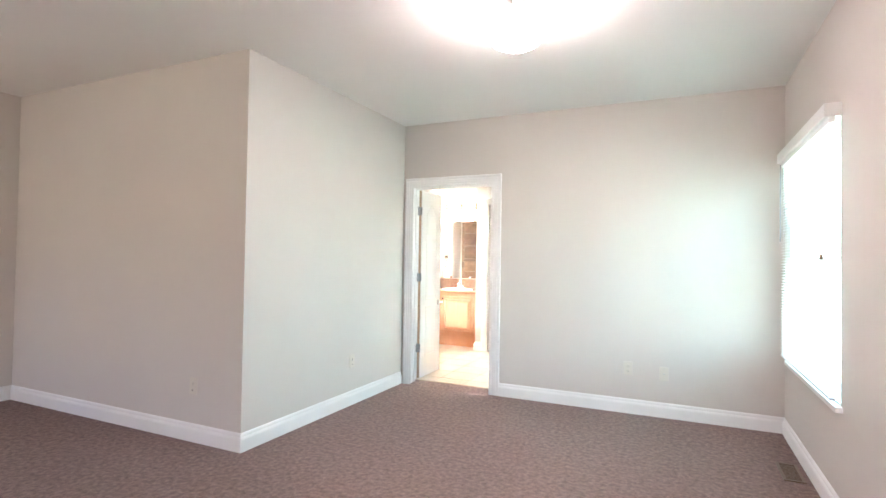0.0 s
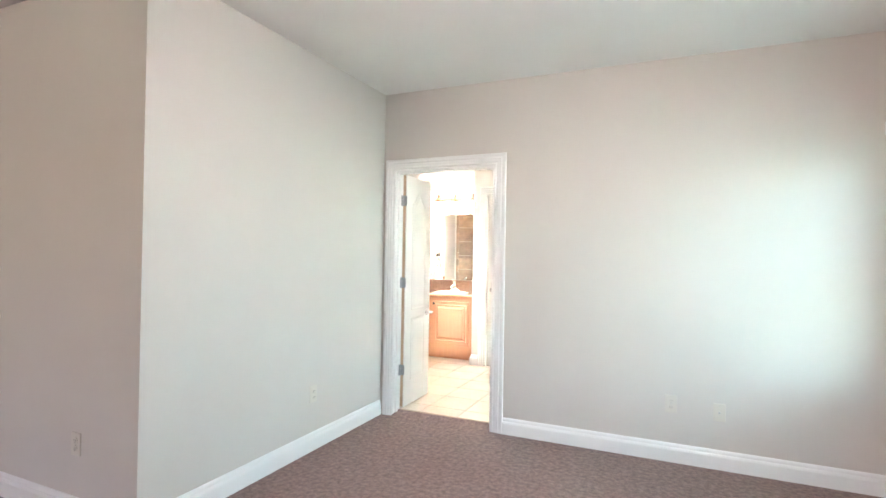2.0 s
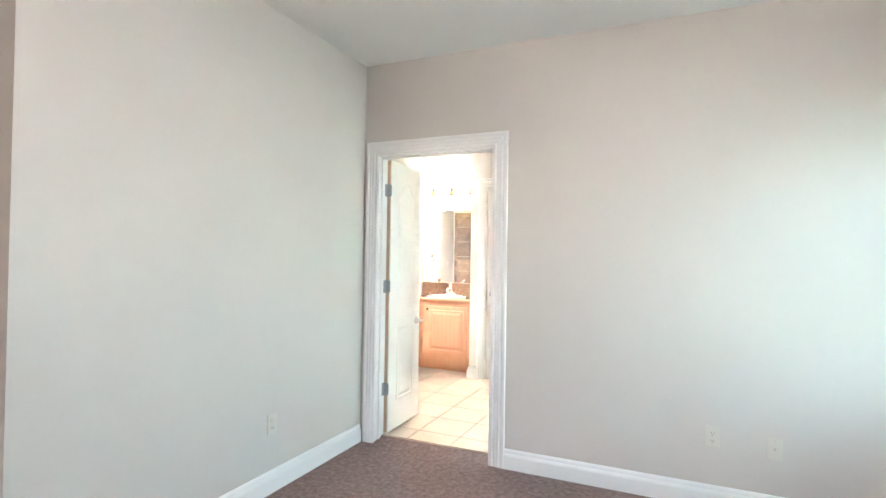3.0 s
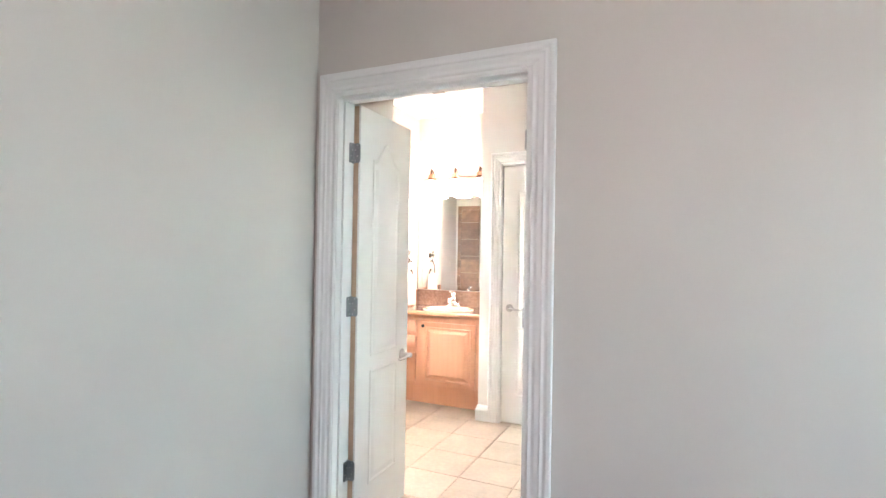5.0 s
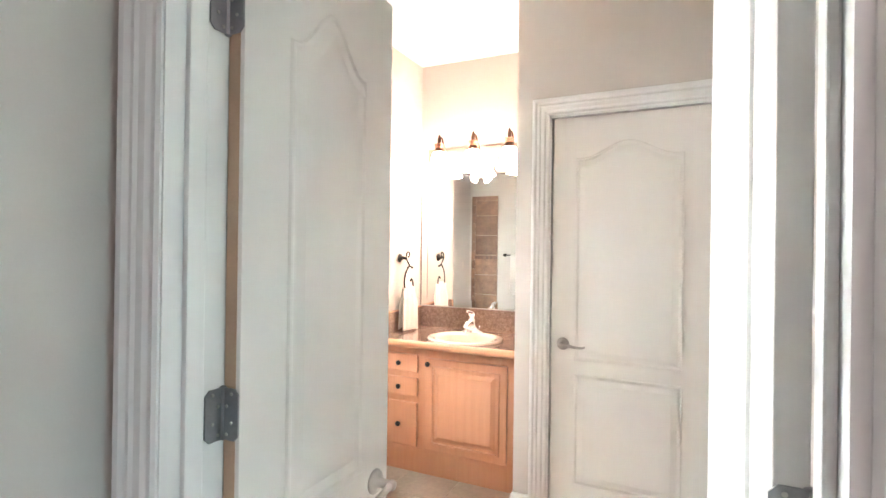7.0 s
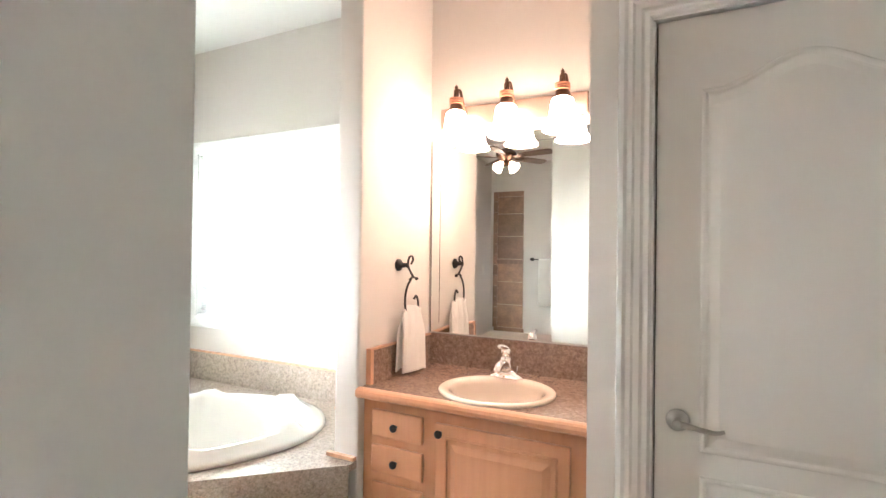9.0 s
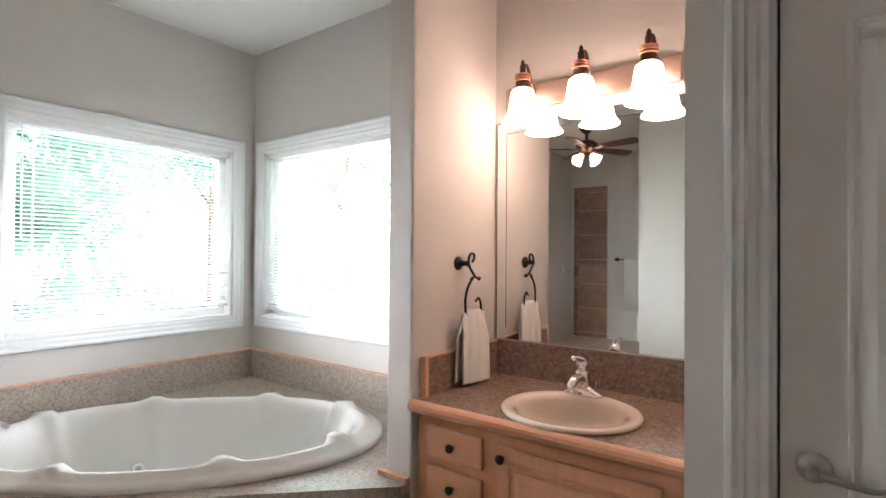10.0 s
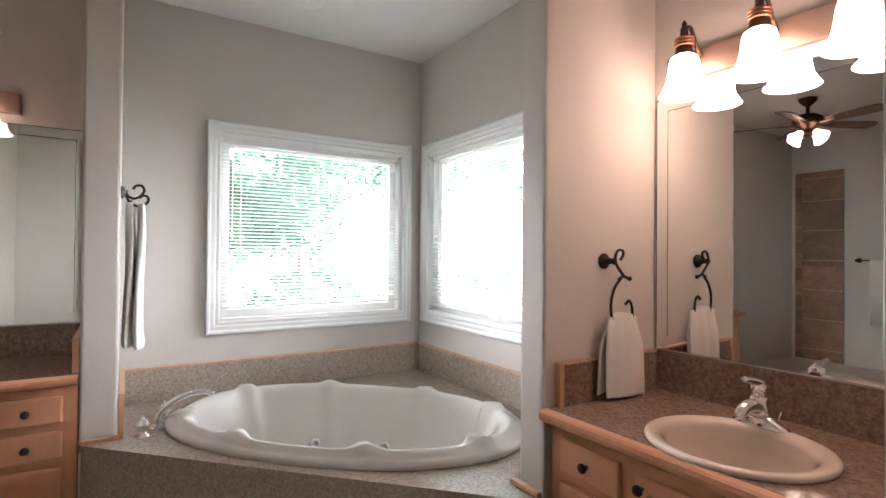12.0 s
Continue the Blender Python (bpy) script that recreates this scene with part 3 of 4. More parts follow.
# ---- vanities ----
def vanity(F, length, group, shift=0.0, glass=SHADE):
    """A vanity against a wall with a partition at its start. F(s, d, z): s along the wall from the partition, d out from the wall."""
    def bx(*rows):
        bm = boxes(*rows)
        for v in bm.verts:
            v.co = F(*v.co)
        return bm

    def tr(bm):
        for v in bm.verts:
            v.co = F(*v.co)
        return bm
    cab = thing("vanity_cabinet", F(length / 2, 0.3, BZ), "honey maple vanity cabinet with three drawers and a raised-panel door", "cabinet", group)
    part("body", bx((0.004, length - 0.002, 0.0, 0.545, 0.225, 0.72)), MAPLE, cab)
    part("top_rail", bx((0.004, length - 0.002, 0.52, 0.545, 0.72, 0.846)), MAPLE, cab)
    part("side_rail", bx((0.004, 0.02, 0.0, 0.52, 0.72, 0.846)), MAPLE, cab)
    part("side_rail", bx((length - 0.018, length - 0.002, 0.0, 0.52, 0.72, 0.846)), MAPLE, cab)
    part("toe_kick", bx((0.004, length - 0.002, 0.0, 0.455, BZ, 0.225)), MAPLE, cab)

    def raised(name, s0, s1, z0, z1, panel):
        p = part(name, bx((s0, s1, 0.546, 0.564, z0, z1)), MAPLE, cab, bevel=0.004 if panel else 0.009)
        if panel:
            m = 0.052
            bm = bmesh.new()
            rings = []
            for inset, dd in ((0.0, 0.5628), (0.004, 0.5640), (0.014, 0.5640), (0.038, 0.5755), (0.044, 0.5755)):
                rings.append([bm.verts.new(F(a, dd + 0.0015, b)) for a, b in ((s0 + m + inset, z0 + m + inset), (s1 - m - inset, z0 + m + inset), (s1 - m - inset, z1 - m - inset), (s0 + m + inset, z1 - m - inset))])
            for r0, r1 in zip(rings, rings[1:]):
                for i in range(4):
                    bm.faces.new((r0[i], r0[(i + 1) % 4], r1[(i + 1) % 4], r1[i]))
            bm.faces.new(rings[-1])
            part("raised_panel", bm, MAPLE, p)
            part("panel_bead", tr(profile_along([(-0.002, -0.002), (0.010, 0.0), (0.011, 0.007), (-0.002, 0.013)], [((a, 0.564, b), (0, 1, 0), (c, 0, d)) for a, b, c, d in ((s0 + m, z0 + m, -1, -1), (s1 - m, z0 + m, 1, -1), (s1 - m, z1 - m, 1, 1), (s0 + m, z1 - m, -1, 1))], True)), MAPLE, p)
        return p

    def knob(p, s, z):
        a, b = F(s, 0.564, z), F(s, 0.67, z)
        q = (b - a).to_track_quat("Z", "Y").to_matrix().to_4x4()
        part("knob", lathe([(0.006, 0), (0.006, 0.010), (0.012, 0.014), (0.0155, 0.020), (0.0145, 0.026), (0.008, 0.030), (0.0, 0.031)], 18, Matrix.Translation(a) @ q), IRON, p, "dark round knob", smooth=True)
    for z0, z1 in ((0.692, 0.802), (0.550, 0.662), (0.250, 0.515)):
        d = raised("drawer", 0.052, 0.287, z0, z1, False)
        knob(d, 0.17, (z0 + z1) / 2)
    d = raised("door", 0.342, min(length, 0.9) - 0.055, 0.250, 0.79, True)
    knob(d, 0.366, 0.758)
    top = thing("countertop", F(length / 2, 0.3, 0.846), "polished brown granite countertop with a rounded maple edge", "countertop", "vanity countertops")
    bs, bd, ra, rb = 0.51 + shift * 0.6, 0.372, 0.20, 0.188
    bm = bmesh.new()
    hole = [bm.verts.new(F(bs + 1.06 * ra * math.cos(2 * math.pi * i / 40), bd + 1.06 * rb * math.sin(2 * math.pi * i / 40), 0.883)) for i in range(40)]
    rim = [bm.verts.new(F(a, b, 0.883)) for a, b in ((0.002, 0.002), (length - 0.002, 0.002), (length - 0.002, 0.575), (0.002, 0.575))]
    es = [bm.edges.new((l[i], l[(i + 1) % len(l)])) for l in (hole, rim) for i in range(len(l))]
    bmesh.ops.triangle_fill(bm, use_beauty=True, edges=es)
    under = [bm.verts.new(F(a, b, 0.846)) for a, b in ((0.002, 0.002), (length - 0.002, 0.002), (length - 0.002, 0.575), (0.002, 0.575))]
    for i in range(4):
        bm.faces.new((rim[i], rim[(i + 1) % 4], under[(i + 1) % 4], under[i]))
    part("slab", bm, GRANITE, top)
    edge = [(0, -0.038), (0.018, -0.038), (0.027, -0.030), (0.030, -0.018), (0.028, -0.006), (0.020, 0.0), (0.006, 0.003), (0, 0.003)]
    part("edge", tr(profile_along(edge, [((0.002, 0.576, 0.883), (0, 1, 0), (0, 0, 1)), ((length - 0.002, 0.576, 0.883), (0, 1, 0), (0, 0, 1))])), MAPLE, top, "rounded maple front edge")
    part("backsplash", bx((0.022, length - 0.002, 0.002, 0.022, 0.883, 1.03)), GRANITE, top)
    part("side_splash", bx((0.002, 0.022, 0.002, 0.512, 0.883, 1.022)), GRANITE, top)
    part("splash_trim", bx((0.002, 0.026, 0.022, 0.534, 1.022, 1.030), (0.002, 0.026, 0.513, 0.534, 0.883, 1.022)), PINE, top, "pinkish wooden edging", bevel=0.002)
    # basin with a broad rim
    bs, bd, ra, rb = 0.51 + shift * 0.6, 0.372, 0.20, 0.188
    sink = thing("sink", F(bs, bd, 0.883), "oval biscuit porcelain drop-in sink", "sink", "sinks")
    bm = bmesh.new()
    prof = [(1.145, 0.884), (1.16, 0.889), (1.155, 0.895), (1.13, 0.899), (1.08, 0.900), (0.98, 0.897), (0.92, 0.891), (0.885, 0.876), (0.85, 0.84), (0.76, 0.79), (0.55, 0.755), (0.3, 0.745), (0.08, 0.742)]
    seg = 48
    rings = [[bm.verts.new(F(bs + k * ra * math.cos(2 * math.pi * i / seg), bd + k * rb * math.sin(2 * math.pi * i / seg) + (0.028 * (0.95 - k) if k < 0.95 else 0) , z)) for i in range(seg)] for k, z in prof]
    for a, b in zip(rings, rings[1:]):
        for i in range(seg):
            bm.faces.new((a[i], a[(i + 1) % seg], b[(i + 1) % seg], b[i]))
    bm.faces.new(rings[-1])
    part("basin", bm, BISCUIT, sink, smooth=True)
    part("drain", lathe([(0.022, 0.0), (0.022, 0.004), (0.015, 0.006), (0, 0.006)], 18, Matrix.Translation(F(bs, bd + 0.02, 0.743))), CHROME, sink, smooth=True)
    # faucet: one low casting that sweeps up from a long base, with a blade lever
    fx, fd = bs - 0.03, 0.178
    fa = thing("faucet", F(fx, fd, 0.897), "chrome single-lever bathroom faucet", "faucet", "faucets")

    def loft(rows, n=20):
        """Ovals (along, out, height, half length, half depth, power) joined into one skin."""
        bm = bmesh.new()
        rings = []
        for a, o, z, la, lo, p in rows:
            ring = []
            for k in range(n):
                c, q = math.cos(2 * math.pi * k / n), math.sin(2 * math.pi * k / n)
                ring.append(bm.verts.new(F(fx + a + la * math.copysign(abs(c) ** p, c), fd + o + lo * math.copysign(abs(q) ** p, q), z)))
            rings.append(ring)
        for r0, r1 in zip(rings, rings[1:]):
            for k in range(n):
                bm.faces.new((r0[k], r0[(k + 1) % n], r1[(k + 1) % n], r1[k]))
        bm.faces.new(rings[0]), bm.faces.new(rings[-1])
        return bm
    part("base_plate", loft([(0, 0, 0.896, 0.078, 0.027, 0.8), (0, 0, 0.902, 0.078, 0.027, 0.8), (0, 0, 0.908, 0.068, 0.025, 0.85), (0, 0.002, 0.918, 0.046, 0.024, 0.9), (0, 0.004, 0.93, 0.033, 0.024, 1)]), CHROME, fa, smooth=True)
    part("body", loft([(0, 0.004, 0.925, 0.034, 0.025, 1), (0, 0.008, 0.945, 0.028, 0.025, 1), (0, 0.011, 0.965, 0.025, 0.025, 1), (0, 0.010, 0.982, 0.024, 0.024, 1), (0, 0.010, 0.986, 0.020, 0.020, 1)]), CHROME, fa, smooth=True)
    part("spout", tr(tube(smooth_path([(fx, fd + 0.0, 0.945), (fx, fd + 0.045, 0.962), (fx, fd + 0.085, 0.962), (fx, fd + 0.108, 0.950), (fx, fd + 0.112, 0.940)], 6), 0.016, 14, lambda u: 1.35 - 0.45 * u)), CHROME, fa, smooth=True)
    lever = part("lever", loft([(0, 0.008, 0.985, 0.022, 0.022, 1), (0, 0.010, 1.003, 0.023, 0.023, 1), (0, 0.014, 1.018, 0.020, 0.024, 1), (0, 0.018, 1.026, 0.010, 0.014, 1)]), CHROME, fa, smooth=True)
    part("lever_blade", tr(tube(smooth_path([(fx, fd + 0.0, 1.015), (fx, fd + 0.03, 1.027), (fx, fd + 0.065, 1.037), (fx, fd + 0.092, 1.043)], 6), 0.012, 12, lambda u: 1.2 - 0.5 * u)), CHROME, lever, smooth=True)
    part("pop_up_rod", tr(tube([(fx + 0.03, fd - 0.03, 0.90), (fx + 0.036, fd - 0.042, 0.94)], 0.0022, 8)), CHROME, fa)
    # mirror with a bevelled band
    z0, z1, s0, s1, bw = 1.036, 1.99, 0.012, length - 0.02, 0.048
    mi = thing("mirror", F((s0 + s1) / 2, 0, z0), "large frameless wall mirror with a slanted glass border", "mirror", "vanity mirrors")
    bm = bmesh.new()
    o = [bm.verts.new(F(a, 0.0062, b)) for a, b in ((s0, z0), (s1, z0), (s1, z1), (s0, z1))]
    i_ = [bm.verts.new(F(a, 0.0075, b)) for a, b in ((s0 + bw, z0 + bw), (s1 - bw, z0 + bw), (s1 - bw, z1 - bw), (s0 + bw, z1 - bw))]
    k_ = [bm.verts.new(F(a, 0.001, b)) for a, b in ((s0, z0), (s1, z0), (s1, z1), (s0, z1))]
    for a in range(4):
        bm.faces.new((o[a], o[(a + 1) % 4], i_[(a + 1) % 4], i_[a]))
        bm.faces.new((k_[a], k_[(a + 1) % 4], o[(a + 1) % 4], o[a]))
    bm.faces.new(k_)
    part("bevelled_border", bm, MIRROR, mi)
    bm = bmesh.new()
    bm.faces.new([bm.verts.new(F(a, 0.0078, b)) for a, b in ((s0 + bw, z0 + bw), (s1 - bw, z0 + bw), (s1 - bw, z1 - bw), (s0 + bw, z1 - bw))])
    part("glass", bm, MIRROR, mi)
    part("bevel_line", bx((s0 + bw - 0.002, s0 + bw, 0.0072, 0.0082, z0 + bw, z1 - bw), (s0 + bw - 0.002, s1 - bw, 0.0072, 0.0082, z1 - bw, z1 - bw + 0.002), (s0 - 0.003, s0, 0.001, 0.006, z0, z1), (s0, s1, 0.001, 0.006, z1, z1 + 0.003)), DARK, mi)
    # vanity light: bar with three bells
    li = thing("vanity_light", F(length / 2, 0, 2.1), "bronze three-lamp vanity light with frosted bell shades, lit", "light", "vanity lights")
    part("back_plate", bx((0.065 + shift, 0.78 + shift, 0.001, 0.028, 2.035, 2.135)), BRONZE_LIT, li, "brushed bronze back plate with lamplight in its colour", bevel=0.006)
    for s in (0.19 + shift, 0.44 + shift, 0.69 + shift):
        d = 0.11
        part("arm", tr(tube(smooth_path([(s + 0.012, 0.028, 2.10), (s + 0.012, 0.055, 2.13), (s + 0.010, 0.085, 2.185), (s + 0.006, d - 0.008, 2.19), (s + 0.002, d + 0.012, 2.165), (s, d + 0.006, 2.135)], 6), 0.007, 8)), BRONZE, li, smooth=True)
        cup = part("holder", tr(lathe([(0.0, 2.218), (0.003, 2.212), (0.009, 2.202), (0.007, 2.195), (0.013, 2.185), (0.013, 2.15), (0.026, 2.142), (0.030, 2.10), (0.030, 2.085), (0.0, 2.083)], 18, Matrix.Translation((s, d, 0)))), BRONZE, li, smooth=True)
        for z in (2.147, 2.136, 2.125):
            part("collar_ring", tr(lathe([(0.026, z - 0.004), (0.033, z - 0.003), (0.033, z + 0.003), (0.026, z + 0.004)], 18, Matrix.Translation((s, d, 0)))), COPPER, cup, smooth=True)
        part("shade", tr(lathe([(0.030, 2.092), (0.044, 2.082), (0.050, 2.06), (0.053, 2.03), (0.060, 1.995), (0.072, 1.968), (0.083, 1.952), (0.081, 1.950), (0.068, 1.968), (0.056, 1.998), (0.049, 2.03), (0.046, 2.06), (0.0, 2.082)], 28, Matrix.Translation((s, d, 0)))), glass, li, "lit frosted white glass bell", smooth=True)
    return sink


def ring_and_towel(F, tall, spread, label, lift=0.0):
    """A wrought iron ring on a partition with a hand towel drawn through. F(a, o, z): a along the wall, o out from it."""
    def pts(rows, n=7):
        return [F(*p) for p in smooth_path(rows, n)]
    rg = thing("towel_ring", F(0, 0, 1.37), "black wrought iron scroll towel ring on the wall", "towel ring", "towel rings")
    a, b = F(0, 0, 1.37), F(0, 0.1, 1.37)
    q = (b - a).to_track_quat("Z", "Y").to_matrix().to_4x4()
    part("rosette", lathe([(0.028, 0), (0.028, 0.006), (0.02, 0.014), (0.012, 0.018), (0.010, 0.045), (0.014, 0.05), (0.0, 0.056)], 20, Matrix.Translation(a) @ q), IRON, rg, smooth=True)
    part("hook", tube(pts([(0.030, 0.05, 1.375), (0.045, 0.05, 1.392), (0.040, 0.05, 1.408), (0.018, 0.05, 1.408), (0.004, 0.05, 1.388), (0.008, 0.05, 1.36), (0.03, 0.05, 1.335), (0.052, 0.05, 1.315)]), 0.005, 8), IRON, rg, smooth=True)
    part("cross_bar", tube(pts([(0.02, 0.05, 1.305), (0.045, 0.05, 1.315), (0.075, 0.05, 1.308)]), 0.0055, 8), IRON, rg, smooth=True)
    part("finial", lathe([(0, -0.009), (0.007, -0.005), (0.009, 0), (0.007, 0.005), (0, 0.009)], 12, Matrix.Translation(F(0.08, 0.05, 1.307))), IRON, rg, smooth=True)
    part("ring", tube(pts([(0.035, 0.05, 1.31), (0.0, 0.05, 1.275), (-0.018, 0.05, 1.225), (-0.012, 0.05, 1.17), (0.02, 0.05, 1.132), (0.06, 0.05, 1.128), (0.092, 0.05, 1.155), (0.095, 0.05, 1.20), (0.078, 0.05, 1.228), (0.058, 0.05, 1.215)]), 0.005, 8), IRON, rg, smooth=True)
    # towel: two hanging folds of one cloth over the ring's foot
    tw = thing("hand_towel", F(0.04, 0.05, 0.95), label, "towel", "hand towels")
    for side, name, bottom, shift in ((1, "front_fold", tall, 0.012), (-1, "back_fold", tall + 0.02, -0.02)):
        bm = bmesh.new()
        nx, nz, th = 22, 26, 0.007
        for layer in (0, 1):
            for j in range(nz + 1):
                v = j / nz
                z = 1.165 + lift - (1.165 + lift - bottom) * v
                half = (0.058 + 0.016 * min(1, v * 2.5) + 0.004 * v) * spread
                for i in range(nx + 1):
                    u = i / nx * 2 - 1
                    fold = 0.007 * math.sin(u * 4.2 + side + 0.5 * v) * (0.6 + 0.4 * v) + 0.002 * math.sin(u * 13 + 2 * v)
                    o = 0.05 + side * (0.006 + 0.014 * min(1, v * 3)) + fold * 0.9 + (th if layer else 0) * side - 0.012 * u * u * side
                    zz = z + 0.012 * math.cos(u * 2.2) * (1 - v) + 0.004 * math.sin(3 * u + side) * v - 0.02 * v * u * side * 0.4
                    bm.verts.new(F(0.04 + shift * v + u * half, max(0.004, o), zz))
        bm.verts.ensure_lookup_table()
        W_, N = nx + 1, (nx + 1) * (nz + 1)
        for layer in (0, N):
            for j in range(nz):
                for i in range(nx):
                    k = layer + j * W_ + i
                    bm.faces.new([bm.verts[q] for q in (k, k + 1, k + 1 + W_, k + W_)])
        rim = [i for i in range(W_)] + [j * W_ + nx for j in range(1, nz + 1)] + [nz * W_ + i for i in range(nx - 1, -1, -1)] + [j * W_ for j in range(nz - 1, 0, -1)]
        for p_, q_ in zip(rim, rim[1:] + rim[:1]):
            bm.faces.new([bm.verts[q] for q in (p_, q_, q_ + N, p_ + N)])
        part(name, bm, TOWEL, tw, smooth=True)
    return tw


def robe_hook(F):
    """A double iron hook standing out from the wall with a long towel over it. F(a, o, z): a along the wall, o out from it."""
    hk = thing("robe_hook", F(0, 0, 1.66), "black wrought iron double robe hook on the wall", "hook")
    a, b = F(0, 0, 1.66), F(0, 0.1, 1.66)
    q = (b - a).to_track_quat("Z", "Y").to_matrix().to_4x4()
    part("rosette", lathe([(0.030, 0), (0.030, 0.006), (0.022, 0.014), (0.012, 0.018), (0.010, 0.028), (0.0, 0.03)], 20, Matrix.Translation(a) @ q), IRON, hk, smooth=True)
    upper = [(0, 0.015, 1.66), (0, 0.035, 1.640), (0, 0.055, 1.635), (0.004, 0.080, 1.650), (0.008, 0.092, 1.675), (0.008, 0.080, 1.695), (0.006, 0.058, 1.692), (0.004, 0.048, 1.676)]
    lower = [(0, 0.02, 1.645), (0, 0.035, 1.618), (-0.004, 0.060, 1.602), (-0.008, 0.090, 1.606), (-0.010, 0.110, 1.628), (-0.010, 0.104, 1.648), (-0.008, 0.086, 1.650), (-0.006, 0.074, 1.638)]
    for rows in (upper, lower):
        part("arm", tube([F(*p) for p in smooth_path(rows, 7)], 0.0058, 9), IRON, hk, smooth=True)
    part("ball", lathe([(0, -0.011), (0.009, -0.006), (0.011, 0), (0.009, 0.006), (0, 0.011)], 12, Matrix.Translation(F(0, 0.036, 1.618))), IRON, hk, smooth=True)
    tw = thing("hand_towel", F(0, 0.07, 1.0), "long white terry towel hanging in two folds from a hook", "towel", "hand towels")
    for k, (o, top, bottom, wide) in enumerate(((0.036, 1.615, 0.955, 0.062), (0.078, 1.612, 0.945, 0.070))):
        bm = bmesh.new()
        rings = []
        for j in range(31):
            v = j / 30
            z = top - (top - bottom) * v
            grow = min(1, 0.35 + v * 3)
            hem = 1.18 if 0.93 < v < 0.985 else 1.0
            ring = []
            for n in range(28):
                t = 2 * math.pi * n / 28
                r = 1 + 0.16 * math.sin(3 * t + 2.2 * v + k) + 0.07 * math.sin(7 * t - 3 * v)
                ring.append(bm.verts.new(F(wide * grow * r * math.cos(t), o + (0.006 * math.sin(5 * v + k)) + 0.019 * hem * r * (0.55 + 0.45 * grow) * math.sin(t), z)))
            rings.append(ring)
        for r0, r1 in zip(rings, rings[1:]):
            for n in range(28):
                bm.faces.new((r0[n], r0[(n + 1) % 28], r1[(n + 1) % 28], r1[n]))
        bm.faces.new(rings[0]), bm.faces.new(rings[-1])
        part("fold", bm, TOWEL, tw, smooth=True)


VL = CX - PX1
vanity(lambda s, d, z: Vector((PX1 + s, BY - d, z)), VL, "vanities")
vanity(lambda s, d, z: Vector((BX + d, QY0 - s, z)), 1.22, "vanities", 0.21, SHADE_LOW)
ring_and_towel(lambda a, o, z: Vector((PX1 + o, 7.134 + a, z)), 0.893, 1.3, "white terry hand towel hanging from an iron ring", 0.012)
robe_hook(lambda a, o, z: Vector((-5.02 + a, QY1 + o, z)))

# ---- tub ----
TC, TANG = Vector((-4.575, 6.563, 0)), radians(45)
DECK = 0.59
TU, TV = Vector((math.cos(TANG), math.sin(TANG), 0)), Vector((math.sin(TANG), -math.cos(TANG), 0))
front = [(PX1 - 0.002, 6.80), (-4.84, QY0)]
deck = thing("tub_deck", (-4.3, 6.4, 0), "grey beige granite tub deck with a low splash along the walls", "tub deck")
outline = [(BX + 0.002, BY - 0.002), (PX0 - 0.002, BY - 0.002), (PX0 - 0.002, PYF - 0.003), (PX1 - 0.002, PYF - 0.003)] + front + [(QXF + 0.003, QY0), (QXF + 0.003, QY1 + 0.002), (BX + 0.002, QY1 + 0.002)]


def ellipse(a, b, n=64):
    return [TC + TU * (a * math.cos(2 * math.pi * i / n)) + TV * (b * math.sin(2 * math.pi * i / n)) for i in range(n)]


bm = bmesh.new()
hole = [bm.verts.new((p.x, p.y, DECK)) for p in ellipse(0.78, 0.46)]
outer = [bm.verts.new((x, y, DECK)) for x, y in outline]
edges = [bm.edges.new((l[i], l[(i + 1) % len(l)])) for l in (hole, outer) for i in range(len(l))]
bmesh.ops.triangle_fill(bm, use_beauty=True, edges=edges)
low = [bm.verts.new((v.co.x, v.co.y, DECK - 0.03)) for v in outer]
for i in range(len(outer)):
    bm.faces.new((outer[i], outer[(i + 1) % len(outer)], low[(i + 1) % len(outer)], low[i]))
part("deck_slab", bm, GRANITE_GREY, deck)
bm = bmesh.new()
fl = [(x - 0.008, y + 0.008) for x, y in front]
fv = [[bm.verts.new((x, y, z)) for x, y in fl] for z in (BZ, DECK - 0.03)]
for i in range(len(fl) - 1):
    bm.faces.new((fv[0][i], fv[0][i + 1], fv[1][i + 1], fv[1][i]))
part("apron", bm, GRANITE_GREY, deck)
part("splash", boxes((BX + 0.002, BX + 0.022, QY1 + 0.022, BY - 0.022, DECK, 0.765)), GRANITE_GREY, deck)
part("splash", boxes((BX + 0.002, PX0 - 0.002, BY - 0.022, BY - 0.002, DECK, 0.765)), GRANITE_GREY, deck)
part("splash", boxes((BX + 0.002, QXF - 0.03, QY1 + 0.002, QY1 + 0.022, DECK, 0.765)), GRANITE_GREY, deck)
part("splash", boxes((PX0 - 0.022, PX0 - 0.002, 6.9, BY - 0.022, DECK, 0.765)), GRANITE_GREY, deck)
for r in ((BX + 0.002, BX + 0.026, QY1 + 0.026, BY - 0.026, 0.765, 0.775), (BX + 0.002, PX0 - 0.002, BY - 0.026, BY - 0.002, 0.765, 0.775), (BX + 0.002, QXF - 0.01, QY1 + 0.002, QY1 + 0.026, 0.765, 0.775), (QXF - 0.03, QXF - 0.008, QY1 + 0.002, QY1 + 0.024, DECK, 0.765), (PX0 - 0.026, PX0 - 0.002, 6.88, BY - 0.026, 0.765, 0.775),
          (PX0 - 0.022, PX1 - 0.004, 6.826, 6.848, DECK + 0.001, DECK + 0.016), (QXF + 0.001, QXF + 0.022, QY0 + 0.004, QY1 + 0.022, DECK + 0.001, DECK + 0.016)):
    part("splash_trim", boxes(r), PINE, deck, "pinkish wooden edging", bevel=0.002)

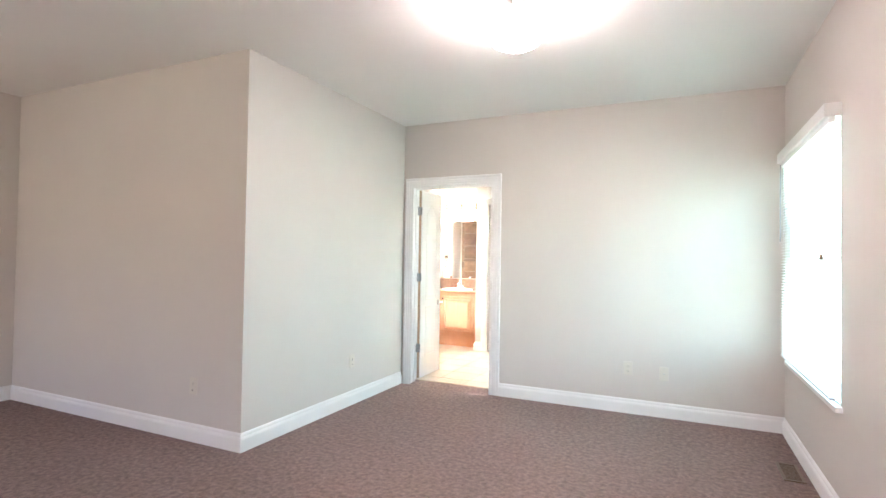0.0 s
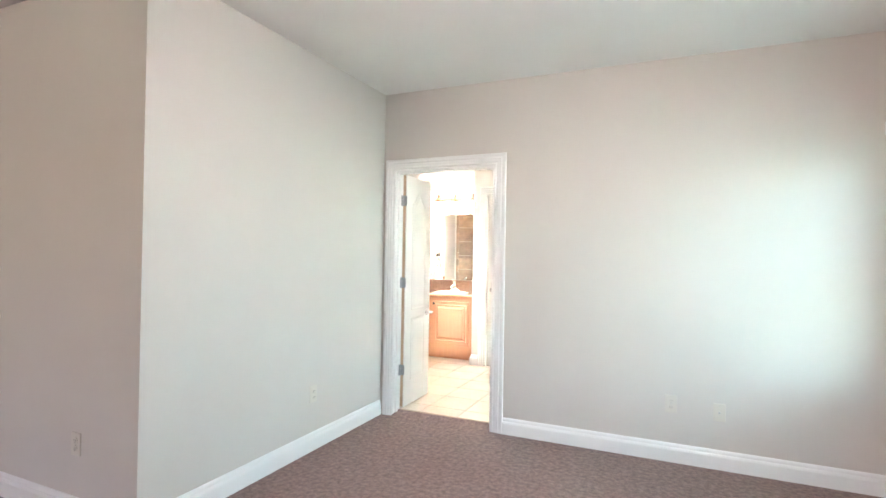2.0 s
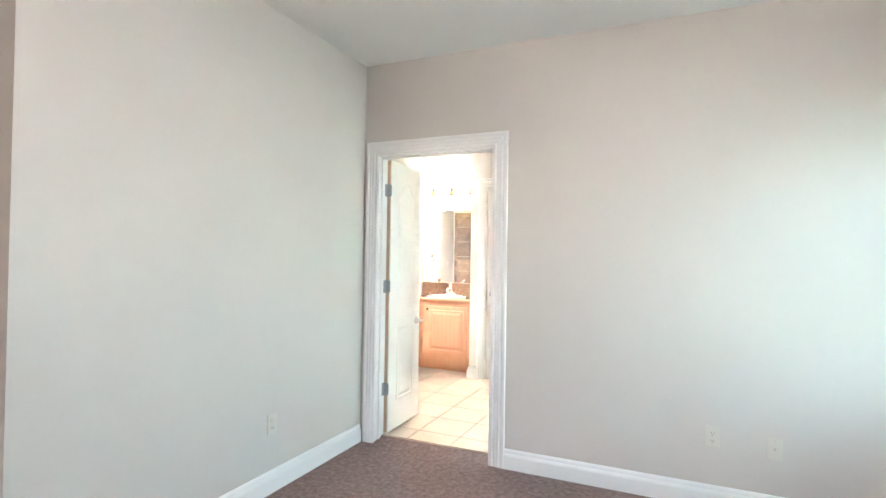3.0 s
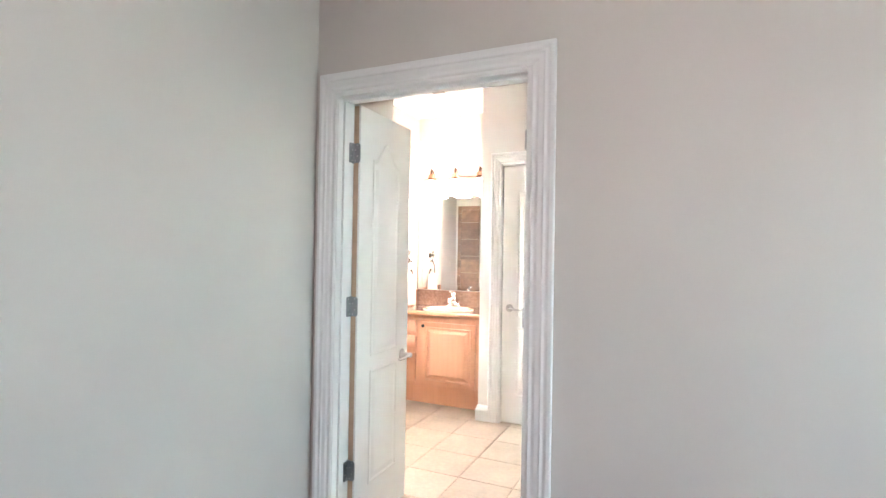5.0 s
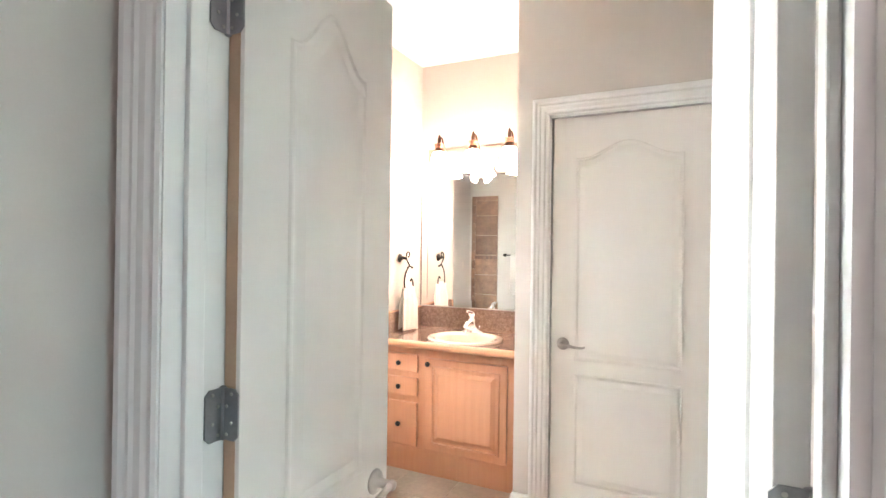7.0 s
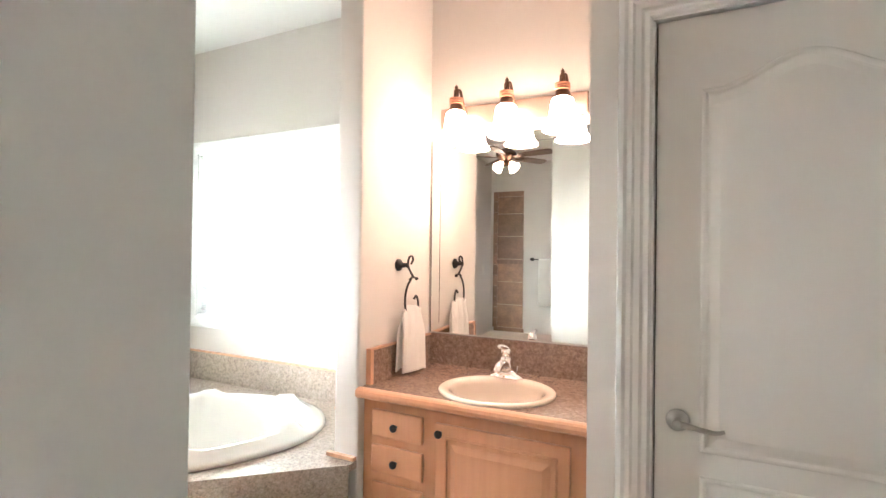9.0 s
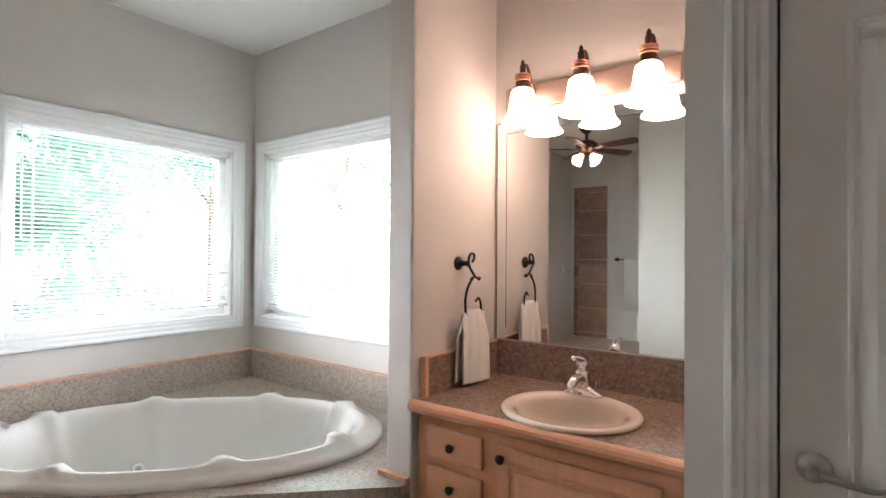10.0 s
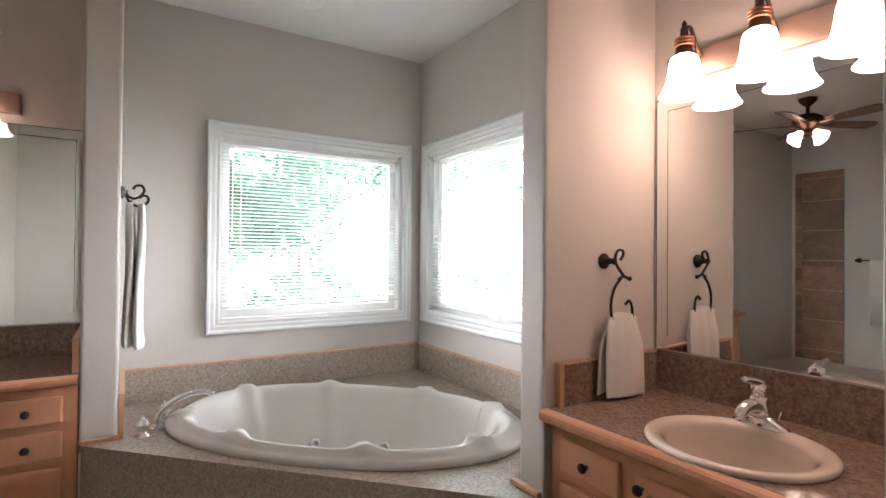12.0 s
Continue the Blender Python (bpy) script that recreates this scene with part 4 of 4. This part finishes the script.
tub = thing("bathtub", (TC.x, TC.y, DECK), "oval white jetted drop-in bathtub with a scalloped rim", "bathtub")
bm = bmesh.new()
seg = 160
bumps = [math.acos(0.33), math.acos(-0.33), -math.acos(0.33), -math.acos(-0.33), math.acos(0.88), -math.acos(0.88), math.acos(-0.88), -math.acos(-0.88)]
prof = [(1.00, 0.000, 0.0), (1.008, 0.012, 0.0), (0.998, 0.024, 0.1), (0.975, 0.030, 0.25), (0.945, 0.036, 0.6), (0.915, 0.052, 1.0), (0.895, 0.056, 1.0), (0.87, 0.05, 0.9), (0.845, 0.03, 0.5), (0.82, -0.02, 0.35), (0.78, -0.12, 0.25), (0.74, -0.25, 0.15), (0.66, -0.38, 0.0), (0.5, -0.43, 0.0), (0.25, -0.44, 0.0), (0.02, -0.44, 0.0)]
rings = []
for k, z, w in prof:
    ring = []
    for i in range(seg):
        t = 2 * math.pi * i / seg
        g = sum(math.exp(-((math.atan2(math.sin(t - b0), math.cos(t - b0))) / 0.07) ** 2) for b0 in bumps)
        kk = k - 0.05 * g * w * (1 if k < 0.9 else -0.3)
        p = TC + TU * (0.86 * kk * math.copysign(abs(math.cos(t)) ** 0.9, math.cos(t))) + TV * (0.515 * kk * math.copysign(abs(math.sin(t)) ** 0.9, math.sin(t)))
        ring.append(bm.verts.new((p.x, p.y, DECK + z + 0.026 * g * w * (1 if k > 0.84 else 0))))
    rings.append(ring)
for a, b in zip(rings, rings[1:]):
    for i in range(seg):
        bm.faces.new((a[i], a[(i + 1) % seg], b[(i + 1) % seg], b[i]))
bm.faces.new(rings[-1])
part("shell", bm, ACRYLIC, tub, smooth=True)
for ang in (-2.1, -1.45, -0.8):
    p = TC + TU * (0.86 * 0.735 * math.cos(ang)) + TV * (0.515 * 0.735 * math.sin(ang))
    inward = (TC - p).normalized()
    q = inward.to_track_quat("Z", "Y").to_matrix().to_4x4()
    part("jet", lathe([(0.03, 0), (0.03, 0.008), (0.024, 0.014), (0.014, 0.014), (0.012, 0.006), (0, 0.006)], 18, Matrix.Translation((p.x, p.y, DECK - 0.25)) @ q), ACRYLIC, tub, smooth=True)
    part("jet_eye", lathe([(0.009, 0.007), (0.007, 0.018), (0, 0.02)], 12, Matrix.Translation((p.x, p.y, DECK - 0.25)) @ q), CHROME, tub, smooth=True)

# tub filler on the deck
tp = Vector((-4.92, 5.80, DECK))
fill = thing("tub_faucet", tp, "chrome arched tub filler with two handles", "faucet")
dirn = (TC - tp)
dirn.z = 0
dirn.normalize()
nrm = Vector((-dirn.y, dirn.x, 0))
part("spout", tube([tp + dirn * a + Vector((0, 0, b)) for a, b in [(p.x, p.z) for p in smooth_path([(0.0, 0, 0.0), (0.01, 0, 0.06), (0.06, 0, 0.11), (0.14, 0, 0.15), (0.21, 0, 0.16), (0.245, 0, 0.145)], 6)]], 0.012, 12, lambda u: 1.3 - 0.3 * u), CHROME, fill, smooth=True)
part("base_flange", lathe([(0.032, 0), (0.032, 0.006), (0.022, 0.016), (0.02, 0.02)], 20, Matrix.Translation(tp)), CHROME, fill, smooth=True)
for sgn in (-1, 1):
    p = tp + nrm * (0.115 * sgn) - dirn * 0.01
    hd = part("handle", lathe([(0.03, 0), (0.03, 0.006), (0.018, 0.014), (0.016, 0.035), (0.024, 0.045), (0.026, 0.06), (0.018, 0.072), (0.006, 0.078), (0.008, 0.086), (0.0, 0.094)], 20, Matrix.Translation(p)), CHROME, fill, smooth=True)

# ---- small fixtures ----
def plate(name, label, at, out, kind_):
    """A wall plate; out: unit vector into the room."""
    o = Vector(out)
    side = Vector((0, 0, 1)).cross(o)
    M = Matrix((side.to_4d(), Vector((0, 0, 1, 0)), o.to_4d(), (0, 0, 0, 1))).transposed()
    M.translation = at
    for c in range(3):
        M[3][c] = 0
    M[3][3] = 1
    e = thing(name, at, label, "wall plate", "wall plates")
    part("cover", boxes((-0.036, 0.036, -0.058, 0.058, 0.0, 0.006)), PLASTIC, e, bevel=0.003, m=M)
    if kind_ == "outlet":
        for z in (-0.02, 0.02):
            r = part("receptacle", lathe([(0.0165, 0.006), (0.0165, 0.0085), (0.015, 0.009), (0, 0.009)], 18), PLASTIC, e, m=M @ Matrix.Translation((0, z, 0)))
            # Black raised bars carry the shade inside the slots.
            part("slot", boxes((-0.0075, -0.0055, -0.004 + z, 0.005 + z, 0.0088, 0.0096), (0.0055, 0.0075, -0.004 + z, 0.005 + z, 0.0088, 0.0096), (-0.002, 0.002, -0.011 + z, -0.007 + z, 0.0088, 0.0096)), DARK, r, m=M)
    elif kind_ == "switch":
        part("toggle", boxes((-0.005, 0.005, -0.004, 0.014, 0.006, 0.018)), PLASTIC, e, m=M, bevel=0.002)
    else:
        part("jack", lathe([(0.007, 0.006), (0.007, 0.01), (0.0045, 0.011), (0.0045, 0.018), (0, 0.018)], 12), NICKEL, e, m=M)
    part("screw", lathe([(0.003, 0.006), (0.003, 0.0072), (0, 0.0075)], 8), NICKEL, e, m=M @ Matrix.Translation((0, 0 if kind_ == "outlet" else 0.045, 0)))
    return e


plate("electrical_outlet", "ivory duplex electrical outlet low on the wall", (-0.395, YD, 0.41), (0, -1, 0), "outlet")
plate("cable_jack", "ivory cable jack plate low on the wall", (-0.108, YD, 0.39), (0, -1, 0), "jack")
plate("electrical_outlet", "ivory duplex electrical outlet low on the wall", (XL, 3.82, 0.41), (1, 0, 0), "outlet")
plate("electrical_outlet", "ivory duplex electrical outlet low on the wall", (-3.10, YP, 0.41), (0, -1, 0), "outlet")
plate("light_switch", "ivory toggle light switch on the wall", (-5.1, 3.0, 1.2), (1, 0, 0), "switch")

vent = thing("floor_register", (0.64, 3.85, FZ), "brown slatted floor register set in the carpet", "vent")
part("frame", boxes((0.585, 0.60, 3.70, 4.0, FZ, FZ + 0.008), (0.685, 0.70, 3.70, 4.0, FZ, FZ + 0.008), (0.60, 0.685, 3.70, 3.715, FZ, FZ + 0.008), (0.60, 0.685, 3.985, 4.0, FZ, FZ + 0.008)), VENTM, vent)
# Black sheet under the slats stands for the shade in the duct.
part("well", boxes((0.60, 0.685, 3.715, 3.985, FZ, FZ + 0.002)), DARK, vent)
for k in range(11):
    part("slat", boxes((0.60, 0.685, 3.733 + k * 0.0225, 3.741 + k * 0.0225, FZ + 0.002, FZ + 0.007)), VENTM, vent)

LX, LY = -0.80, 2.62
lamp = thing("ceiling_light", (LX, LY, H), "lit semi-flush ceiling light with a glass bowl", "light")
part("canopy", lathe([(0.06, 0), (0.062, -0.015), (0.012, -0.03), (0.012, -0.20), (0.0, -0.20)], 36, Matrix.Translation((LX, LY, H))), NICKEL, lamp, smooth=True)
part("bowl", lathe([(0.0, -0.16), (0.15, -0.15), (0.172, -0.16), (0.16, -0.20), (0.125, -0.24), (0.08, -0.262), (0.03, -0.272), (0.0, -0.273)], 36, Matrix.Translation((LX, LY, H))), BULB, lamp, smooth=True)
part("finial", lathe([(0.0, -0.271), (0.012, -0.275), (0.009, -0.288), (0.0, -0.295)], 16, Matrix.Translation((LX, LY, H))), NICKEL, lamp, smooth=True)

can = thing("recessed_light", (-4.95, 6.47, H), "white trim ring of a ceiling fixture over the tub", "light")
part("trim_ring", lathe([(0.0, -0.008), (0.06, -0.009), (0.08, -0.008), (0.092, -0.004), (0.095, 0.002)], 30, Matrix.Translation((-4.95, 6.47, H - 0.004))), TRIM, can, smooth=True)

# ceiling fan
FC = Vector((-4.3, 4.27, H))
fan = thing("ceiling_fan", FC, "bronze ceiling fan with five wooden blades and lit glass shades", "fan")
part("canopy", lathe([(0.07, 0), (0.068, -0.02), (0.03, -0.06), (0.014, -0.065), (0.014, -0.14), (0.0, -0.14)], 24, Matrix.Translation(FC)), BRONZE, fan, smooth=True)
part("motor", lathe([(0.0, -0.13), (0.06, -0.135), (0.11, -0.165), (0.115, -0.20), (0.09, -0.235), (0.06, -0.25), (0.055, -0.29), (0.07, -0.30), (0.04, -0.32), (0.0, -0.325)], 28, Matrix.Translation(FC)), BRONZE, fan, smooth=True)
for k in range(5):
    M = Matrix.Translation(FC + Vector((0, 0, -0.215))) @ pose(0, 0, 0, 0, 0, 72 * k + 12) @ pose(0, 0, 0, 12)
    bm = bmesh.new()
    ol = [(0.17, -0.045), (0.30, -0.058), (0.52, -0.066), (0.57, -0.055), (0.59, 0.0), (0.57, 0.055), (0.52, 0.066), (0.30, 0.058), (0.17, 0.045)]
    vs = [[bm.verts.new((x, y, z)) for x, y in ol] for z in (-0.004, 0.004)]
    bm.faces.new(vs[0]), bm.faces.new(vs[1])
    for i in range(len(ol)):
        bm.faces.new((vs[0][i], vs[0][(i + 1) % len(ol)], vs[1][(i + 1) % len(ol)], vs[1][i]))
    bl = part("blade", bm, WALNUT, fan, m=M)
    part("bracket", boxes((0.09, 0.22, -0.012, 0.012, -0.01, -0.004), (0.18, 0.24, -0.03, 0.03, -0.009, -0.004)), BRONZE, bl, m=M)
for k in range(4):
    M = Matrix.Translation(FC + Vector((0, 0, -0.29))) @ pose(0, 0, 0, 0, 0, 90 * k + 20) @ Matrix.Translation((0.07, 0, 0)) @ pose(0, 0, 0, 0, -48, 0)
    part("shade", lathe([(0.018, 0.0), (0.026, -0.01), (0.034, -0.04), (0.045, -0.07), (0.058, -0.09), (0.054, -0.09), (0.03, -0.045), (0.0, -0.01)], 22, M), SHADE_FAN, fan, "lit frosted white glass bell", smooth=True)

# tiled shower wall seen in the mirror, on the far bath wall
sh = thing("shower_tile_panel", (-4.83, 2.73, BZ), "tall panel of brown slate tiles with a darker border", "tile panel")
part("backing", boxes((-5.06, -4.60, 2.722, 2.732, BZ, 2.33)), GROUT, sh)
wd, hh = 0.15, 0.0
for j in range(7):
    z0 = BZ + 0.005 + j * 0.325
    part("tile", boxes((-4.985, -4.604, 2.732, 2.74, z0, min(z0 + 0.318, 2.25))), SHOWER, sh)
for j in range(15):
    z0 = BZ + 0.005 + j * 0.152
    part("border_tile", boxes((-5.056, -4.99, 2.732, 2.742, z0, min(z0 + 0.147, 2.325))), SHOWER, sh)
part("border_tile", boxes((-4.985, -4.604, 2.732, 2.742, 2.255, 2.325)), SHOWER, sh)
part("band", boxes((-4.985, -4.604, 2.74, 2.748, 1.29, 1.345)), WALNUT, sh)

bar = thing("towel_bar", (-4.3, 2.78, 1.36), "black iron towel bar on the wall", "towel bar")
for x in (-4.47, -3.89):
    part("post", lathe([(0.026, 0), (0.024, 0.008), (0.01, 0.012), (0.01, 0.07), (0.016, 0.075), (0, 0.085)], 16, Matrix.Translation((x, 2.72, 1.36)) @ pose(0, 0, 0, -90)), IRON, bar, smooth=True)
part("rail", tube([(-4.47, 2.78, 1.36), (-3.89, 2.78, 1.36)], 0.007, 10), IRON, bar, smooth=True)
bt = thing("bath_towel", (-4.2, 2.78, 1.0), "white terry bath towel folded over a bar", "towel")
bm = bmesh.new()
prof = [(2.800, 0.72), (2.800, 1.34), (2.794, 1.366), (2.78, 1.374), (2.766, 1.366), (2.760, 1.34), (2.760, 0.80), (2.768, 0.80), (2.768, 1.34), (2.78, 1.362), (2.791, 1.34), (2.791, 0.72)]
a = [bm.verts.new((-4.36, y, z)) for y, z in prof]
b = [bm.verts.new((-4.0, y, z)) for y, z in prof]
for i in range(len(prof)):
    bm.faces.new((a[i], a[(i + 1) % len(prof)], b[(i + 1) % len(prof)], b[i]))
part("cloth", bm, TOWEL, bt, smooth=True)

# ---- outside ----
setting("ground", boxes((-400, 400, -400, 400, -0.9, -0.5)), GROUND, "pale sunlit grass outside the house", "ground")


# Glowing sheets added beyond the trees to send daylight through the bath windows.
GLOW_SHEET = material("glowing stand-in for daylight", (0.7, 0.75, 0.7), 1.0, 0, 0.1, 0.3, 2, 0, glow=(0.90, 1.0, 1.0, SHEET_GLOW))
setting("backdrop", boxes((-21.2, -21.0, -6, 24, -0.5, 9), (-21, 3, 24, 24.2, -0.5, 9)), GLOW_SHEET, "glowing stand-in for daylight beyond the trees", "backdrop")


def tree(at, height, spread, seed, label, n, low):
    rnd = random.Random(seed)
    x, y = at
    e = thing("tree", (x, y, -0.5), label, "tree", "trees outside")
    trunk = part("trunk", tube(smooth_path([(x, y, -0.5), (x + 0.1, y - 0.06, height * 0.3), (x - 0.05, y + 0.1, height * 0.6), (x, y, height * 0.9)], 6), 0.07, 10, lambda u: 1.1 - 0.85 * u), BARK, e)
    clumps = []
    for k in range(42):
        a, r, z = rnd.uniform(0, 6.283), spread * math.sqrt(rnd.random()), height * rnd.uniform(low, 1.0)
        c = Vector((x + r * math.cos(a), y + r * math.sin(a), z))
        clumps.append((c, rnd.uniform(0.4, 0.9) * spread * 0.36))
        if k < 8:
            part("limb", tube(smooth_path([(x, y, z * 0.6), ((x + c.x) / 2, (y + c.y) / 2, z * 0.85), c], 4), 0.05, 7, lambda u: 1.1 - 0.9 * u), BARK, e)
    foliage(e, clumps, rnd, n)
    return e


def foliage(e, clumps, rnd, n):
    """Many small four-cornered leaves gathered in clumps."""
    verts, faces = [], []
    for k in range(n):
        c, r = rnd.choice(clumps)
        d = Vector((rnd.gauss(0, 1), rnd.gauss(0, 1), rnd.gauss(0, 0.8)))
        p = c + d * r * 0.55
        u = Vector((rnd.gauss(0, 1), rnd.gauss(0, 1), rnd.gauss(0, 1))).normalized()
        w = u.orthogonal().normalized() * rnd.uniform(0.03, 0.06)
        u = u * rnd.uniform(0.06, 0.12)
        i = len(verts)
        verts += [p - u, p + w, p + u, p - w]
        faces.append((i, i + 1, i + 2, i + 3))
    me = bpy.data.meshes.new("crown")
    me.from_pydata(verts, [], faces)
    me.materials.append(LEAF)
    ob = new("crown", me)
    ob.parent = e
    ob.matrix_parent_inverse = Matrix.Translation(-e.location)


def shrub(at, height, spread, seed, n):
    rnd = random.Random(seed)
    x, y = at
    e = thing("shrub", (x, y, -0.5), "low sparse green shrub on the pale bank", "shrub", "shrubs outside")
    clumps = []
    for k in range(12):
        c = Vector((x + rnd.uniform(-spread, spread), y + rnd.uniform(-spread, spread), rnd.uniform(-0.3, height)))
        clumps.append((c, spread * 0.3))
        if k < 6:
            part("stem", tube([(x, y, -0.5), ((x + c.x) / 2, (y + c.y) / 2, c.z * 0.7 - 0.1), c], 0.02, 6, lambda u: 1.1 - 0.8 * u), BARK, e)
    foliage(e, clumps, rnd, n)
    return e


for k, (x, y, h, sp, low, n) in enumerate(((-12.5, 6.9, 6.5, 2.1, 0.24, 11000), (-15.0, 9.4, 7.5, 2.3, 0.34, 10000), (-13.5, 11.6, 7.0, 1.8, 0.44, 6000), (-15.5, 17.5, 7.5, 2.0, 0.42, 3000))):
    tree((x, y), h, sp, 20 + k, "leafy green tree in sunlight outside the window", n, low)
for k, (x, y, h, sp, n) in enumerate(((-11.5, 7.4, 1.15, 0.9, 700), (-12.5, 9.2, 0.95, 1.2, 550), (-13.5, 14.5, 1.1, 1.3, 500))):
    shrub((x, y), h, sp, 60 + k, n)

# ---- floor tiles ----
TS = 0.335
me = mesh_of("tile", boxes((0.003, TS - 0.003, 0.003, TS - 0.003, -0.006, 0.0)), TILE, bevel=0.0015)
cut = mesh_of("tile", boxes((0.003, TS - 0.003, YD + TD + 0.003 - (5.03 - TS), TS - 0.003, -0.006, 0.0)), TILE, bevel=0.0015)
nx, ny = int((BE - BX) / TS) + 1, int((BY - 2.72) / TS) + 1
for i in range(nx):
    for j in range(ny):
        x, y = -2.325 + TS * (i - 10), 5.03 + TS * (j - 7)
        if x < BX or x + TS > BE + 0.1 or y + TS > BY:
            continue
        if y < YD + 0.05 and x + TS > XL - T:
            if y + TS > YD + TD and x > XL - TS:
                o = new("tile", cut)
                o.location = (x, y, BZ)
                o.parent = floor_bath
            continue
        if x < -3.75 and y > 6.25:
            continue
        o = new("tile", me)
        o.location = (x, y, BZ)
        o.parent = floor_bath
